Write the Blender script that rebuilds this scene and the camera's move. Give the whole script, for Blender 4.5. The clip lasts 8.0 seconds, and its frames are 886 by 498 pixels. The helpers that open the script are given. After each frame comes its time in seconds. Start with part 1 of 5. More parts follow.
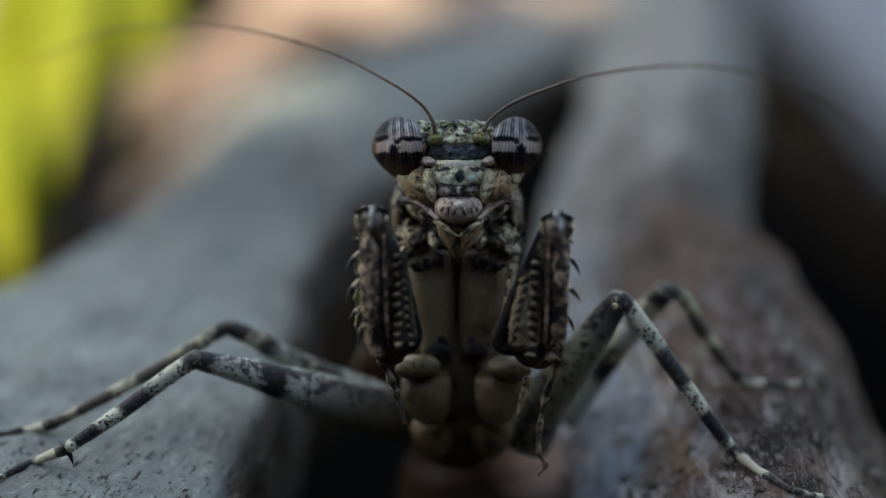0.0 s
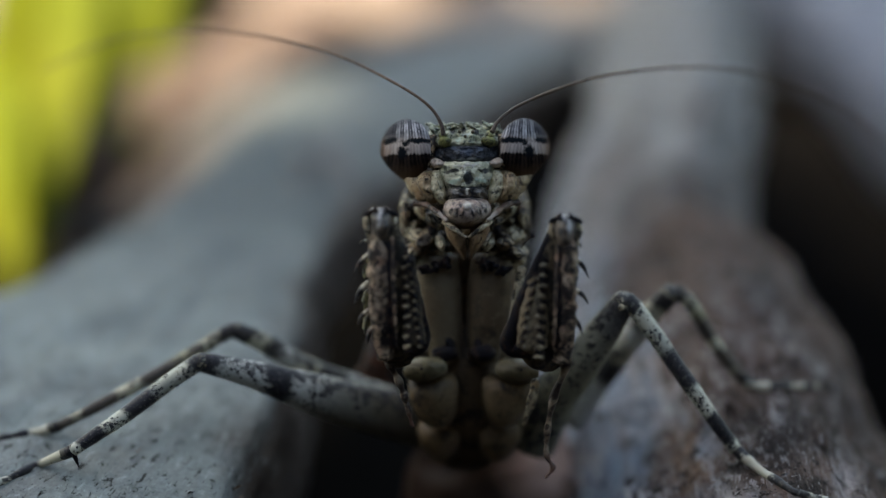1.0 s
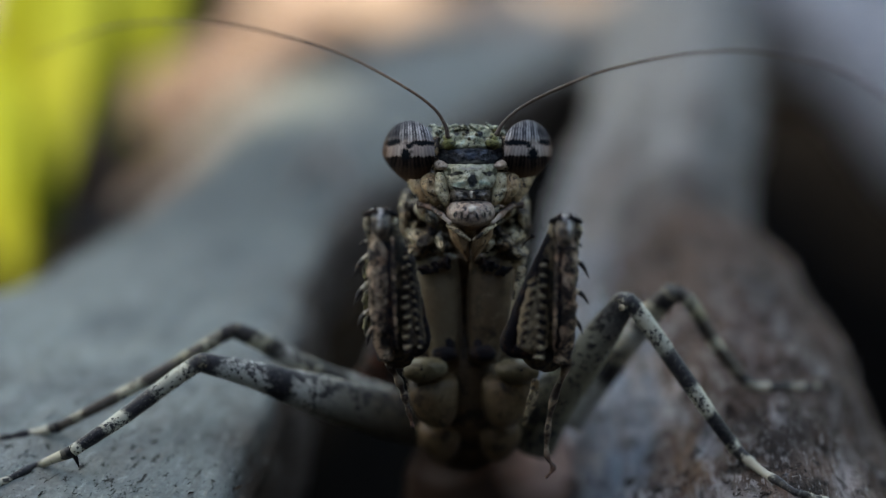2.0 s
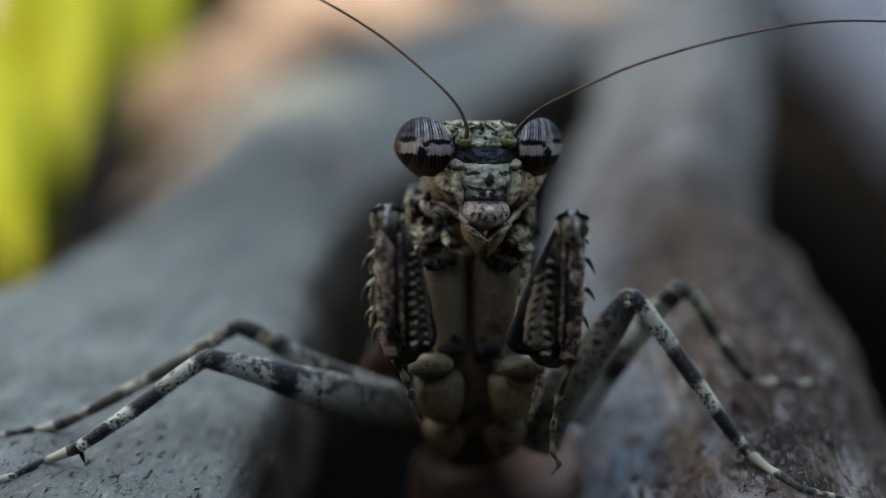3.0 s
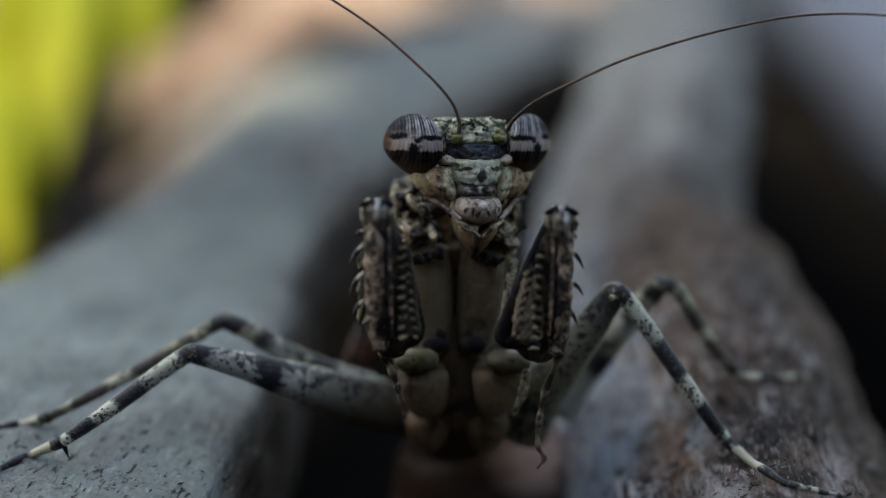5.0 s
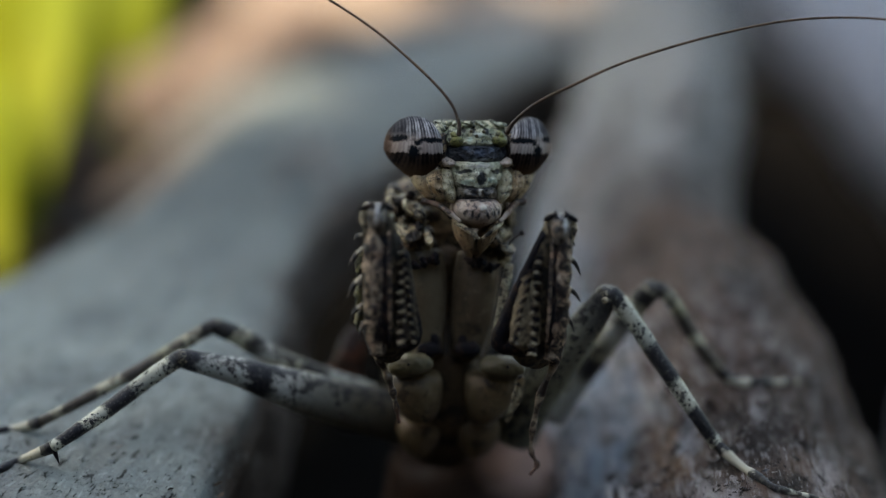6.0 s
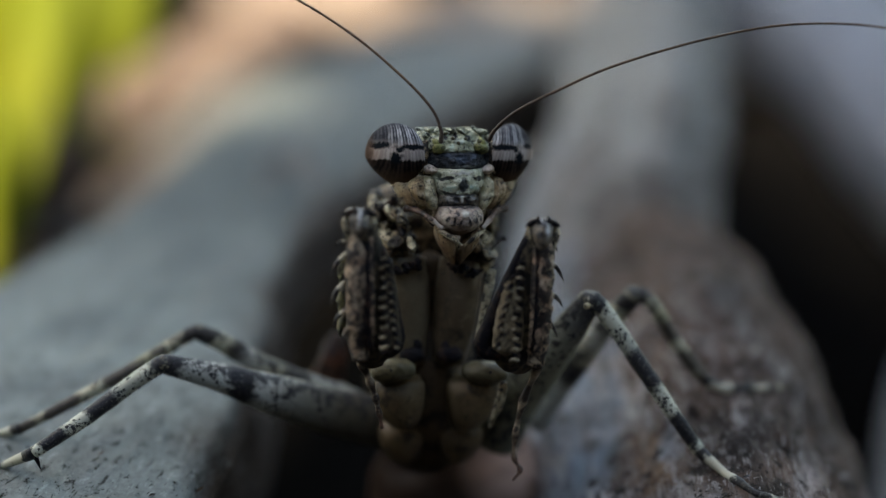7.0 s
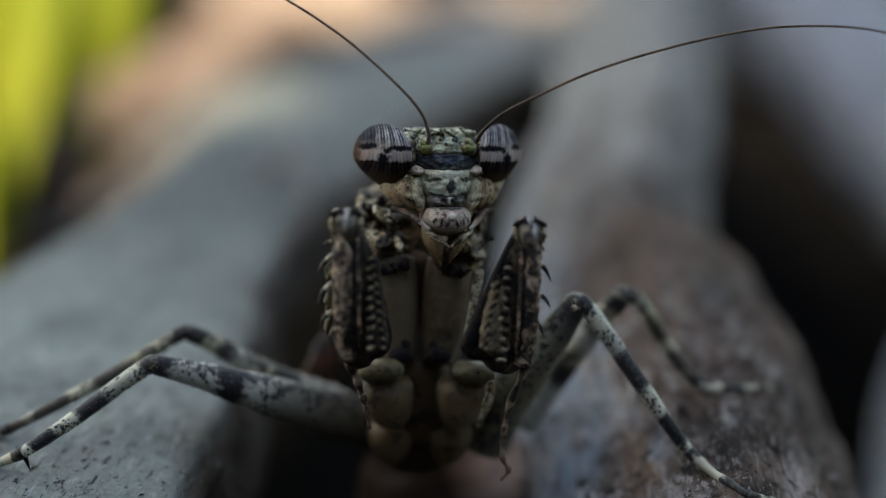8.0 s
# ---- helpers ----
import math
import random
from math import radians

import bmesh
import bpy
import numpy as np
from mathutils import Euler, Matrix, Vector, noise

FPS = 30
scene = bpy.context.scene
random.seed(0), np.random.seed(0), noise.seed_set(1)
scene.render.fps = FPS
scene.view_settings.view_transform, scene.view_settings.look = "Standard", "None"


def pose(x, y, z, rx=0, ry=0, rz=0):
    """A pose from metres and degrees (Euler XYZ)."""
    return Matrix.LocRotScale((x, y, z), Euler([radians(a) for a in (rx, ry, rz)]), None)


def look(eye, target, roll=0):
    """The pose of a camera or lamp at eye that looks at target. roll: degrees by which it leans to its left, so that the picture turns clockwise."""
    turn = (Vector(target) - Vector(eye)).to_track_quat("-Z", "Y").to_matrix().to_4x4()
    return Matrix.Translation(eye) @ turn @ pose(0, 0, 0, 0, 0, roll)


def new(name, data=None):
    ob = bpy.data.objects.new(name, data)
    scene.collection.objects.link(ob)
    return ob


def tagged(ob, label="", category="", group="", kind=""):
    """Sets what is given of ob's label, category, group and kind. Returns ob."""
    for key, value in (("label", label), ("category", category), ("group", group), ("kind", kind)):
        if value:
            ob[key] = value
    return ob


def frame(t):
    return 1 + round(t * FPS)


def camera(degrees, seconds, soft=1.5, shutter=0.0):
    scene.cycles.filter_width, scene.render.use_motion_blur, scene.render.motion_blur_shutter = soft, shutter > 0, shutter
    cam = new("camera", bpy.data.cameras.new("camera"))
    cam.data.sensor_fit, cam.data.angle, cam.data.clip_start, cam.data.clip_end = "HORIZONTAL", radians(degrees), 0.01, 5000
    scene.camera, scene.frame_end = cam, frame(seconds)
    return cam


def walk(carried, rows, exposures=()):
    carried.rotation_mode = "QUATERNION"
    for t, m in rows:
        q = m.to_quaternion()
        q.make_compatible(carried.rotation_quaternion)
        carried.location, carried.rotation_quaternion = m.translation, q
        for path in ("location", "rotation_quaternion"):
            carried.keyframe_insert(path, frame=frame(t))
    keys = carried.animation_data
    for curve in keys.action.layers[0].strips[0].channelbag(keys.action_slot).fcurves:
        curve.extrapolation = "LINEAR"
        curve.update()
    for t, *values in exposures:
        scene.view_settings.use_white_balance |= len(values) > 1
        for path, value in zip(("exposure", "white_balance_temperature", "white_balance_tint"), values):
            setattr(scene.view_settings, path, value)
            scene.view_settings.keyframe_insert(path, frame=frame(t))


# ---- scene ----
from mathutils.bvhtree import BVHTree

# All lengths below are written in millimetres of the view frame (x right, y away, z up) and scaled by MM.
MM = 0.001
FOV = 20.0                       # a macro lens
DIST = 116.5                     # lens to focal plane
STEP = 0.0262                    # millimetres a unit of the drawing grid at the focal plane
PITCH = 25.0                     # the lens looks down by this much
LIFT = 25.0                      # focal point above the soil
PLACE = pose(0, 0, LIFT * MM, -PITCH, 0, 0)

# ---- camera ----
cam = camera(FOV, 8.0, soft=1.3)
cam.data.dof.use_dof = True
cam.data.dof.focus_distance = (DIST - 0.6) * MM
cam.data.dof.aperture_fstop = 12.0

# seconds, drift of the still wood across and down, in grid units
DRIFT = ((0, 0.2, 0), (0.5, 4.6, -1), (1, 9.3, 4.3), (1.5, 9, 6.7), (1.7, 9, 6.2), (2.8, 19, 0), (3, 20.4, -1.7), (3.5, 20.3, -8), (4, 12.6, -12),
         (4.5, 2, -13.2), (4.7, -2.5, -13), (5.8, -21.5, -4.5), (6, -25.4, -2.4), (6.5, -43, 3.3), (7, -57.7, 7.5), (7.5, -66.4, 10.3), (8, -76.5, 7.7))
GRID_F = 784 / math.tan(radians(FOV / 2))


def camera_row(t, dx, dy):
    slide = 0.62
    shift = (-slide * dx * STEP * MM, -DIST * MM, 0)
    turn = pose(0, 0, 0, 90 + math.degrees(dy / GRID_F), 0, math.degrees((1 - slide) * dx / GRID_F))
    return t, PLACE @ Matrix.Translation(shift) @ turn


walk(cam, [camera_row(*row) for row in DRIFT], exposures=((0, 1.83, 8350, 6.5), (4, 1.83, 8380, 6.5), (8, 1.83, 8750, 6.2)))

# ---- light ----
world = bpy.data.worlds.new("world")
scene.world = world
world.use_nodes = True
wn = world.node_tree.nodes
sky = wn.new("ShaderNodeTexSky")
sky.sky_type, sky.sun_disc = "NISHITA", False
sky.sun_elevation, sky.sun_rotation = radians(58), radians(-62)
world.node_tree.links.new(sky.outputs[0], wn["Background"].inputs[0])
wn["Background"].inputs[1].default_value = 0.15
sun = new("sun", bpy.data.lights.new("sun", "SUN"))
sun.data.energy, sun.data.angle, sun.data.color = 4.0, radians(0.6), (1.0, 0.95, 0.87)
SUN_WAY = Vector((math.sin(radians(-62)) * math.cos(radians(58)), math.cos(radians(-62)) * math.cos(radians(58)), math.sin(radians(58))))
sun.matrix_world = look(SUN_WAY, (0, 0, 0))


# ---- helpers of this file ----
def grid(px, py, d=0.0):
    """Millimetres in the view frame of a place on the drawing grid at depth d."""
    k = STEP * (DIST + d) / DIST
    return Vector(((px - 784) * k, d, (441 - py) * k))


def g(d, units=1.0):
    return units * STEP * (DIST + d) / DIST


PIVOT = {}


def material(name, rough=0.6, spec=0.4):
    m = bpy.data.materials.new(name)
    m.use_nodes = True
    b = m.node_tree.nodes["Principled BSDF"]
    b.inputs["Roughness"].default_value = rough
    b.inputs["Specular IOR Level"].default_value = spec
    return m, m.node_tree, b


def node(tree, kind):
    return tree.nodes.new("ShaderNode" + kind)


def ramp(tree, source, stops, mode="LINEAR"):
    n = tree.nodes.new("ShaderNodeValToRGB")
    n.color_ramp.interpolation = mode
    while len(n.color_ramp.elements) < len(stops):
        n.color_ramp.elements.new(0.5)
    for e, (at, c) in zip(n.color_ramp.elements, stops):
        e.position = at
        e.color = (*c, 1) if isinstance(c, tuple) else (c, c, c, 1)
    tree.links.new(source, n.inputs[0])
    return n.outputs[0]


def mix(tree, fac, a, b, mode="MIX"):
    n = tree.nodes.new("ShaderNodeMix")
    n.data_type, n.blend_type = "RGBA", mode
    for value, sock in ((fac, n.inputs[0]), (a, n.inputs[6]), (b, n.inputs[7])):
        if isinstance(value, tuple):
            sock.default_value = (*value, 1)
        elif isinstance(value, float):
            sock.default_value = value
        else:
            tree.links.new(value, sock)
    return n.outputs[2]


def calc(tree, op, a, b=0.0, clamp=False):
    n = tree.nodes.new("ShaderNodeMath")
    n.operation, n.use_clamp = op, clamp
    for value, sock in ((a, n.inputs[0]), (b, n.inputs[1])):
        if isinstance(value, (int, float)):
            sock.default_value = value
        else:
            tree.links.new(value, sock)
    return n.outputs[0]


def coords(tree, stretch=(1, 1, 1)):
    c = tree.nodes.new("ShaderNodeTexCoord")
    m = tree.nodes.new("ShaderNodeMapping")
    m.inputs["Scale"].default_value = stretch
    tree.links.new(c.outputs["Object"], m.inputs[0])
    return m.outputs[0]


def noise_of(tree, where, scale, detail=4.0, rough=0.55, distort=0.0):
    n = tree.nodes.new("ShaderNodeTexNoise")
    n.inputs["Scale"].default_value, n.inputs["Detail"].default_value = scale, detail
    n.inputs["Roughness"].default_value, n.inputs["Distortion"].default_value = rough, distort
    tree.links.new(where, n.inputs["Vector"])
    return n.outputs["Fac"]


def bump(tree, shader, height, strength, distance):
    n = tree.nodes.new("ShaderNodeBump")
    n.inputs["Strength"].default_value, n.inputs["Distance"].default_value = strength, distance
    tree.links.new(height, n.inputs["Height"])
    tree.links.new(n.outputs[0], shader.inputs["Normal"])


def spline(points, n):
    """Smooth run of n + 1 values through the given vectors."""
    pts = [Vector(p) for p in points]
    pts = [pts[0] * 2 - pts[1]] + pts + [pts[-1] * 2 - pts[-2]]
    out = []
    spans = len(pts) - 3
    for i in range(n + 1):
        s = min(i / n * spans, spans - 1e-6)
        k, u = int(s), s - int(s)
        a, b, c, e = pts[k:k + 4]
        out.append(0.5 * ((2 * b) + (c - a) * u + (2 * a - 5 * b + 4 * c - e) * u * u + (3 * b - a - 3 * c + e) * u ** 3))
    return out


def loft(bm, points, radii, rings=24, sides=14, flat=1.0, side=(0, 1, 0), rough=0.0, grain=1.0, shape=None, ends=True, cap=0.5):
    """A tube through points (mm) with the radii; flat squeezes it along side. UV: along in 0..1, around in 0..1."""
    n = rings
    mid = spline(points, n)
    rad = [v.x for v in spline([Vector((r, 0, 0)) for r in radii], n)]
    uv = bm.loops.layers.uv.verify()
    loops, ring_u = [], []
    total = [0.0]
    for a, b in zip(mid, mid[1:]):
        total.append(total[-1] + (b - a).length)
    for i, c in enumerate(mid):
        t = (mid[min(i + 1, n)] - mid[max(i - 1, 0)]).normalized()
        e1 = Vector(side) - t * t.dot(Vector(side))
        e1.normalize()
        e2 = t.cross(e1)
        ring = []
        for j in range(sides):
            a = 2 * math.pi * j / sides
            r = rad[i] * (shape(a, i / n) if shape else 1.0)
            p = c + (e1 * math.cos(a) * flat + e2 * math.sin(a)) * r
            if rough:
                p += (p - c).normalized() * rough * noise.fractal(p * grain, 0.8, 2.1, 4)
            ring.append(bm.verts.new(p))
        loops.append(ring)
        ring_u.append(total[i] / total[-1])
    for i in range(n):
        for j in range(sides):
            k = (j + 1) % sides
            f = bm.faces.new((loops[i][j], loops[i][k], loops[i + 1][k], loops[i + 1][j]))
            f.smooth = True
            for l, (u, v) in zip(f.loops, ((i, j), (i, j + 1), (i + 1, j + 1), (i + 1, j))):
                l[uv].uv = (ring_u[u], v / sides)
    if ends:
        for i, way in ((0, -1), (n, 1)):
            t = (mid[min(i + 1, n)] - mid[max(i - 1, 0)]).normalized()
            tip = bm.verts.new(mid[i] + t * way * rad[i] * cap)
            for j in range(sides):
                k = (j + 1) % sides
                vs = (loops[i][k], loops[i][j], tip) if way < 0 else (loops[i][j], loops[i][k], tip)
                f = bm.faces.new(vs)
                f.smooth = True
                for l in f.loops:
                    l[uv].uv = (ring_u[i], j / sides)
    return bm


def tube(points, radii, **kw):
    return loft(bmesh.new(), points, radii, **kw)


def ball(bm, centre, radii, turn=(0, 0, 0), segs=16, rough=0.0, grain=1.0):
    m = Matrix.LocRotScale(centre, Euler([radians(a) for a in turn]), Vector(radii))
    made = bmesh.ops.create_uvsphere(bm, u_segments=segs, v_segments=max(8, segs * 2 // 3), radius=1.0, matrix=m)
    for v in made["verts"]:
        if rough:
            v.co += (v.co - Vector(centre)).normalized() * rough * noise.fractal(v.co * grain, 0.8, 2.1, 4)
        for f in v.link_faces:
            f.smooth = True
    return bm


def part(name, bm, mat, parent=None, label="", pivot=None):
    """Links a bmesh drawn in view millimetres as one mesh object, under parent where one is given."""
    base = PIVOT.get(parent.name, Vector()) if parent else Vector()
    own = Vector(pivot) if pivot is not None else base
    me = bpy.data.meshes.new(name)
    bmesh.ops.recalc_face_normals(bm, faces=bm.faces[:])
    for v in bm.verts:
        v.co = (v.co - own) * MM
    bm.to_mesh(me)
    bm.free()
    me.materials.append(mat)
    ob = new(name, me)
    PIVOT[ob.name] = own
    if parent:
        ob.parent = parent
        ob.matrix_basis = Matrix.Translation((own - base) * MM)
    else:
        ob.matrix_basis = PLACE @ Matrix.Translation(own * MM)
    if label:
        ob["label"] = label
    return ob

# ---- materials ----
def specks_on(t, c, col, dark, light, spot, amount):
    """Cuticle freckles at three sizes, in clusters, with pale flecks between."""
    spots = ramp(t, noise_of(t, c, spot, 8.0, 0.72, 0.5), ((1 - amount - 0.055, 0.0), (1 - amount - 0.005, 1.0)))
    col = mix(t, calc(t, "MULTIPLY", spots, 0.95), col, dark)
    pepper = ramp(t, noise_of(t, c, spot * 2.7, 6.0, 0.7, 0.2), ((0.52, 0.0), (0.57, 1.0)))
    herd = ramp(t, noise_of(t, c, spot * 0.6, 3.0), ((0.40, 0.15), (0.62, 1.0)))
    col = mix(t, calc(t, "MULTIPLY", calc(t, "MULTIPLY", pepper, herd), 0.8), col, dark)
    fleck = ramp(t, noise_of(t, c, spot * 3.3, 5.0, 0.65), ((0.58, 0.0), (0.66, 1.0)))
    return mix(t, calc(t, "MULTIPLY", fleck, 0.4), col, tuple(min(0.6, x * 1.4) for x in light))


def mottled(name, light, dark, warm, spot=2400.0, amount=0.5, rough=0.5, spec=0.22, fine=4000.0, relief=0.35, blotch=0.0, marks=(), pivot=None):
    """Insect cuticle: a pale ground, warm clouds, dark irregular spots and any marks with a shape of their own."""
    light, warm = (tuple(x * k for x, k in zip(tint, (1.08, 1.0, 0.86))) for tint in (light, warm))
    m, t, b = material(name, rough, spec)
    c = coords(t)
    cloud = ramp(t, noise_of(t, c, spot * 0.45, 4.0, 0.6), ((0.38, 0.0), (0.64, 1.0)))
    col = mix(t, cloud, light, warm)
    if blotch:
        big = ramp(t, noise_of(t, c, spot * 0.42, 7.0, 0.68, 0.6), ((1 - blotch - 0.05, 0.0), (1 - blotch + 0.0, 1.0)))
        col = mix(t, big, col, dark)
    col = specks_on(t, c, col, dark, light, spot, amount)
    if marks:
        col = draw_marks(t, c, col, marks, pivot)
    grain = noise_of(t, c, fine, 4.0, 0.65)
    col = mix(t, calc(t, "MULTIPLY", grain, 0.25), col, tuple(x * 0.5 for x in dark))
    t.links.new(col, b.inputs["Base Color"])
    t.links.new(ramp(t, noise_of(t, c, spot * 0.8, 4.0), ((0.3, max(0.1, rough - 0.15)), (0.7, min(1.0, rough + 0.15)))), b.inputs["Roughness"])
    bump(t, b, calc(t, "ADD", grain, noise_of(t, c, spot, 5.0, 0.65)), min(1.0, relief * 1.6), 0.00007)
    return m


def draw_marks(t, c, col, marks, pivot, depth=0.0, fine=3600.0, warp=0.00042):
    """Elliptic marks with ragged edges: centre and half sizes on the drawing grid, tilt in degrees, colour, edge."""
    wild = node(t, "TexNoise")
    wild.inputs["Scale"].default_value, wild.inputs["Detail"].default_value, wild.inputs["Roughness"].default_value = fine, 5.0, 0.65
    t.links.new(c, wild.inputs["Vector"])
    off = node(t, "VectorMath")
    off.operation = "MULTIPLY_ADD"
    t.links.new(wild.outputs["Color"], off.inputs[0])
    off.inputs[1].default_value = (warp,) * 3
    t.links.new(c, off.inputs[2])
    unit = g(depth) * MM
    for px, py, rx, rz, tilt, tint, edge in marks:
        at = grid(px, py, depth) - pivot
        mp = node(t, "Mapping")
        mp.vector_type = "TEXTURE"
        mp.inputs["Location"].default_value = (at.x * MM + warp / 2, 0, at.z * MM + warp / 2)
        mp.inputs["Rotation"].default_value = (0, radians(tilt), 0)
        mp.inputs["Scale"].default_value = (rx * unit, 1.0e3, rz * unit)
        t.links.new(off.outputs[0], mp.inputs[0])
        far = node(t, "VectorMath")
        far.operation = "LENGTH"
        t.links.new(mp.outputs[0], far.inputs[0])
        col = mix(t, ramp(t, far.outputs["Value"], ((max(0.0, 0.92 - edge), 0.95), (min(1.0, 0.92 + edge * 0.3), 0.0))), col, tint)
    return col


def banded(name, bands, dark, spot=1500.0, amount=0.42, rough=0.5, shift=0.02, dorsal=0.0):
    """Leg cuticle: colours in rings along its length, broken by dark freckles that crowd on the upper side."""
    m, t, b = material(name, rough, 0.25)
    uv = t.nodes.new("ShaderNodeUVMap")
    sep = t.nodes.new("ShaderNodeSeparateXYZ")
    t.links.new(uv.outputs[0], sep.inputs[0])
    c = coords(t)
    wob = calc(t, "MULTIPLY", calc(t, "SUBTRACT", noise_of(t, c, 2400.0, 6.0, 0.7), 0.5), shift * 8)
    col = ramp(t, calc(t, "ADD", sep.outputs[0], wob), bands)
    field = noise_of(t, c, spot, 7.0, 0.72, 0.4)
    herd = noise_of(t, c, spot * 0.3, 4.0, 0.6)
    field = calc(t, "ADD", field, calc(t, "MULTIPLY", calc(t, "SUBTRACT", herd, 0.5), 0.45))
    if dorsal:
        geo = node(t, "NewGeometry")
        up = node(t, "SeparateXYZ")
        t.links.new(geo.outputs["Normal"], up.inputs[0])
        field = calc(t, "ADD", field, calc(t, "MULTIPLY", calc(t, "SUBTRACT", up.outputs[2], 0.35), dorsal))
    spots = ramp(t, field, ((1 - amount - 0.05, 0.0), (1 - amount - 0.005, 1.0)))
    col = mix(t, calc(t, "MULTIPLY", spots, 0.93), col, dark)
    dots = node(t, "TexVoronoi")
    dots.inputs["Scale"].default_value = spot * 0.95
    t.links.new(c, dots.inputs["Vector"])
    size = calc(t, "ADD", dots.outputs["Distance"], calc(t, "MULTIPLY", calc(t, "SUBTRACT", 0.53, herd), 1.6))
    col = mix(t, calc(t, "MULTIPLY", ramp(t, size, ((0.27, 1.0), (0.36, 0.0))), 0.95), col, dark)
    pale = ramp(t, noise_of(t, c, spot * 2.2, 5.0, 0.65), ((0.56, 0.0), (0.62, 1.0)))
    col = mix(t, calc(t, "MULTIPLY", pale, 0.22), col, (0.34, 0.34, 0.29))
    grain = noise_of(t, c, 5000.0, 4.0, 0.65)
    col = mix(t, calc(t, "MULTIPLY", grain, 0.14), col, dark)
    t.links.new(col, b.inputs["Base Color"])
    bump(t, b, calc(t, "ADD", grain, noise_of(t, c, 2200.0, 4.0)), 0.45, 0.00006)
    return m


NECK = grid(808, 335, 2.5)         # about which the head turns
BLACK = (0.008, 0.008, 0.011)
PALE = (0.50, 0.50, 0.40)
GREY = (0.43, 0.44, 0.395)
MUTED = (0.42, 0.40, 0.29)
M_BARK = mottled("bark_cuticle", (0.37, 0.325, 0.24), (0.014, 0.011, 0.010), (0.19, 0.125, 0.08), 3000.0, 0.47, blotch=0.46)
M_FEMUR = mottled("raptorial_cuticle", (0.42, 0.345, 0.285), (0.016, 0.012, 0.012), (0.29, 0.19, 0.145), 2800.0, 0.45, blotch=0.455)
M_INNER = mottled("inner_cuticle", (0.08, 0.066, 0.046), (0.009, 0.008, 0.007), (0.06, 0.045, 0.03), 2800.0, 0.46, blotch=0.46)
M_COXA = mottled("pale_cuticle", (0.152, 0.131, 0.098), (0.035, 0.026, 0.018), (0.085, 0.060, 0.040), 500.0, 0.33, 0.38, 0.3, 6000.0, 0.15)
M_COXA_LOW = mottled("brown_coxa_cuticle", (0.128, 0.098, 0.060), (0.03, 0.021, 0.013), (0.088, 0.057, 0.033), 800.0, 0.40, 0.42, 0.25, 6000.0, 0.2)
M_KNOB = mottled("knob_cuticle", (0.112, 0.105, 0.070), (0.03, 0.025, 0.018), (0.085, 0.072, 0.046), 900.0, 0.31, 0.45, 0.25, 6000.0, 0.2)
M_DARK = mottled("dark_cuticle", (0.022, 0.018, 0.017), BLACK, (0.04, 0.024, 0.02), 1500.0, 0.5, 0.6, 0.1)
M_RED = mottled("red_brown_wing", (0.12, 0.045, 0.03), (0.02, 0.012, 0.01), (0.07, 0.03, 0.02), 700.0, 0.45)
M_STERNUM = mottled("brown_cuticle", (0.060, 0.042, 0.026), (0.012, 0.009, 0.006), (0.085, 0.055, 0.032), 900.0, 0.42)
INK, NAVY, MINT, CREAM = (0.008, 0.010, 0.014), (0.035, 0.05, 0.075), (0.44, 0.53, 0.44), (0.58, 0.56, 0.49)
M_SHIELD = mottled("shield_cuticle", (0.018, 0.023, 0.034), (0.005, 0.005, 0.007), (0.055, 0.068, 0.090), 3000.0, 0.42, 0.5, 0.15, relief=0.6, pivot=NECK,
                   marks=((811, 266, 16, 9, 0, NAVY, 0.5), (790, 262, 10, 5, 20, (0.07, 0.09, 0.12), 0.5), (834, 262, 10, 5, -20, (0.07, 0.09, 0.12), 0.5), (811, 281, 30, 4, 0, (0.12, 0.13, 0.12), 0.5)))
M_CROWN = mottled("crown_cuticle", (0.44, 0.50, 0.43), (0.020, 0.024, 0.024), (0.27, 0.30, 0.22), 3000.0, 0.43, relief=0.8, pivot=NECK,
                  marks=((786, 229, 7, 7, 0, INK, 0.3), (806, 226, 5, 9, 15, INK, 0.3), (828, 231, 6, 6, 0, INK, 0.4), (748, 246, 9, 6, 30, (0.16, 0.15, 0.09), 0.5), (874, 246, 9, 6, -30, (0.16, 0.15, 0.09), 0.5),
                         (811, 236, 12, 6, 0, (0.40, 0.46, 0.40), 0.5), (796, 244, 8, 5, 0, MINT, 0.5)))
M_FRONS = mottled("frons_cuticle", (0.62, 0.67, 0.59), (0.02, 0.024, 0.026), (0.36, 0.39, 0.30), 3600.0, 0.36, 0.4, 0.3, pivot=NECK,
                  marks=((784, 301, 19, 4.5, -6, INK, 0.3), (842, 300, 17, 4.5, 6, INK, 0.3), (813, 313, 10, 15, 0, (0.014, 0.02, 0.03), 0.25), (790, 319, 13, 5, -10, (0.50, 0.62, 0.52), 0.4), (836, 318, 14, 5, 10, (0.50, 0.62, 0.52), 0.4),
                         (792, 329, 19, 5.5, 12, INK, 0.25), (833, 329, 19, 5.5, -12, INK, 0.25), (772, 296, 6, 10, 0, (0.09, 0.10, 0.07), 0.5), (854, 296, 6, 10, 0, (0.09, 0.10, 0.07), 0.5), (811, 291, 30, 4, 0, CREAM, 0.5)))
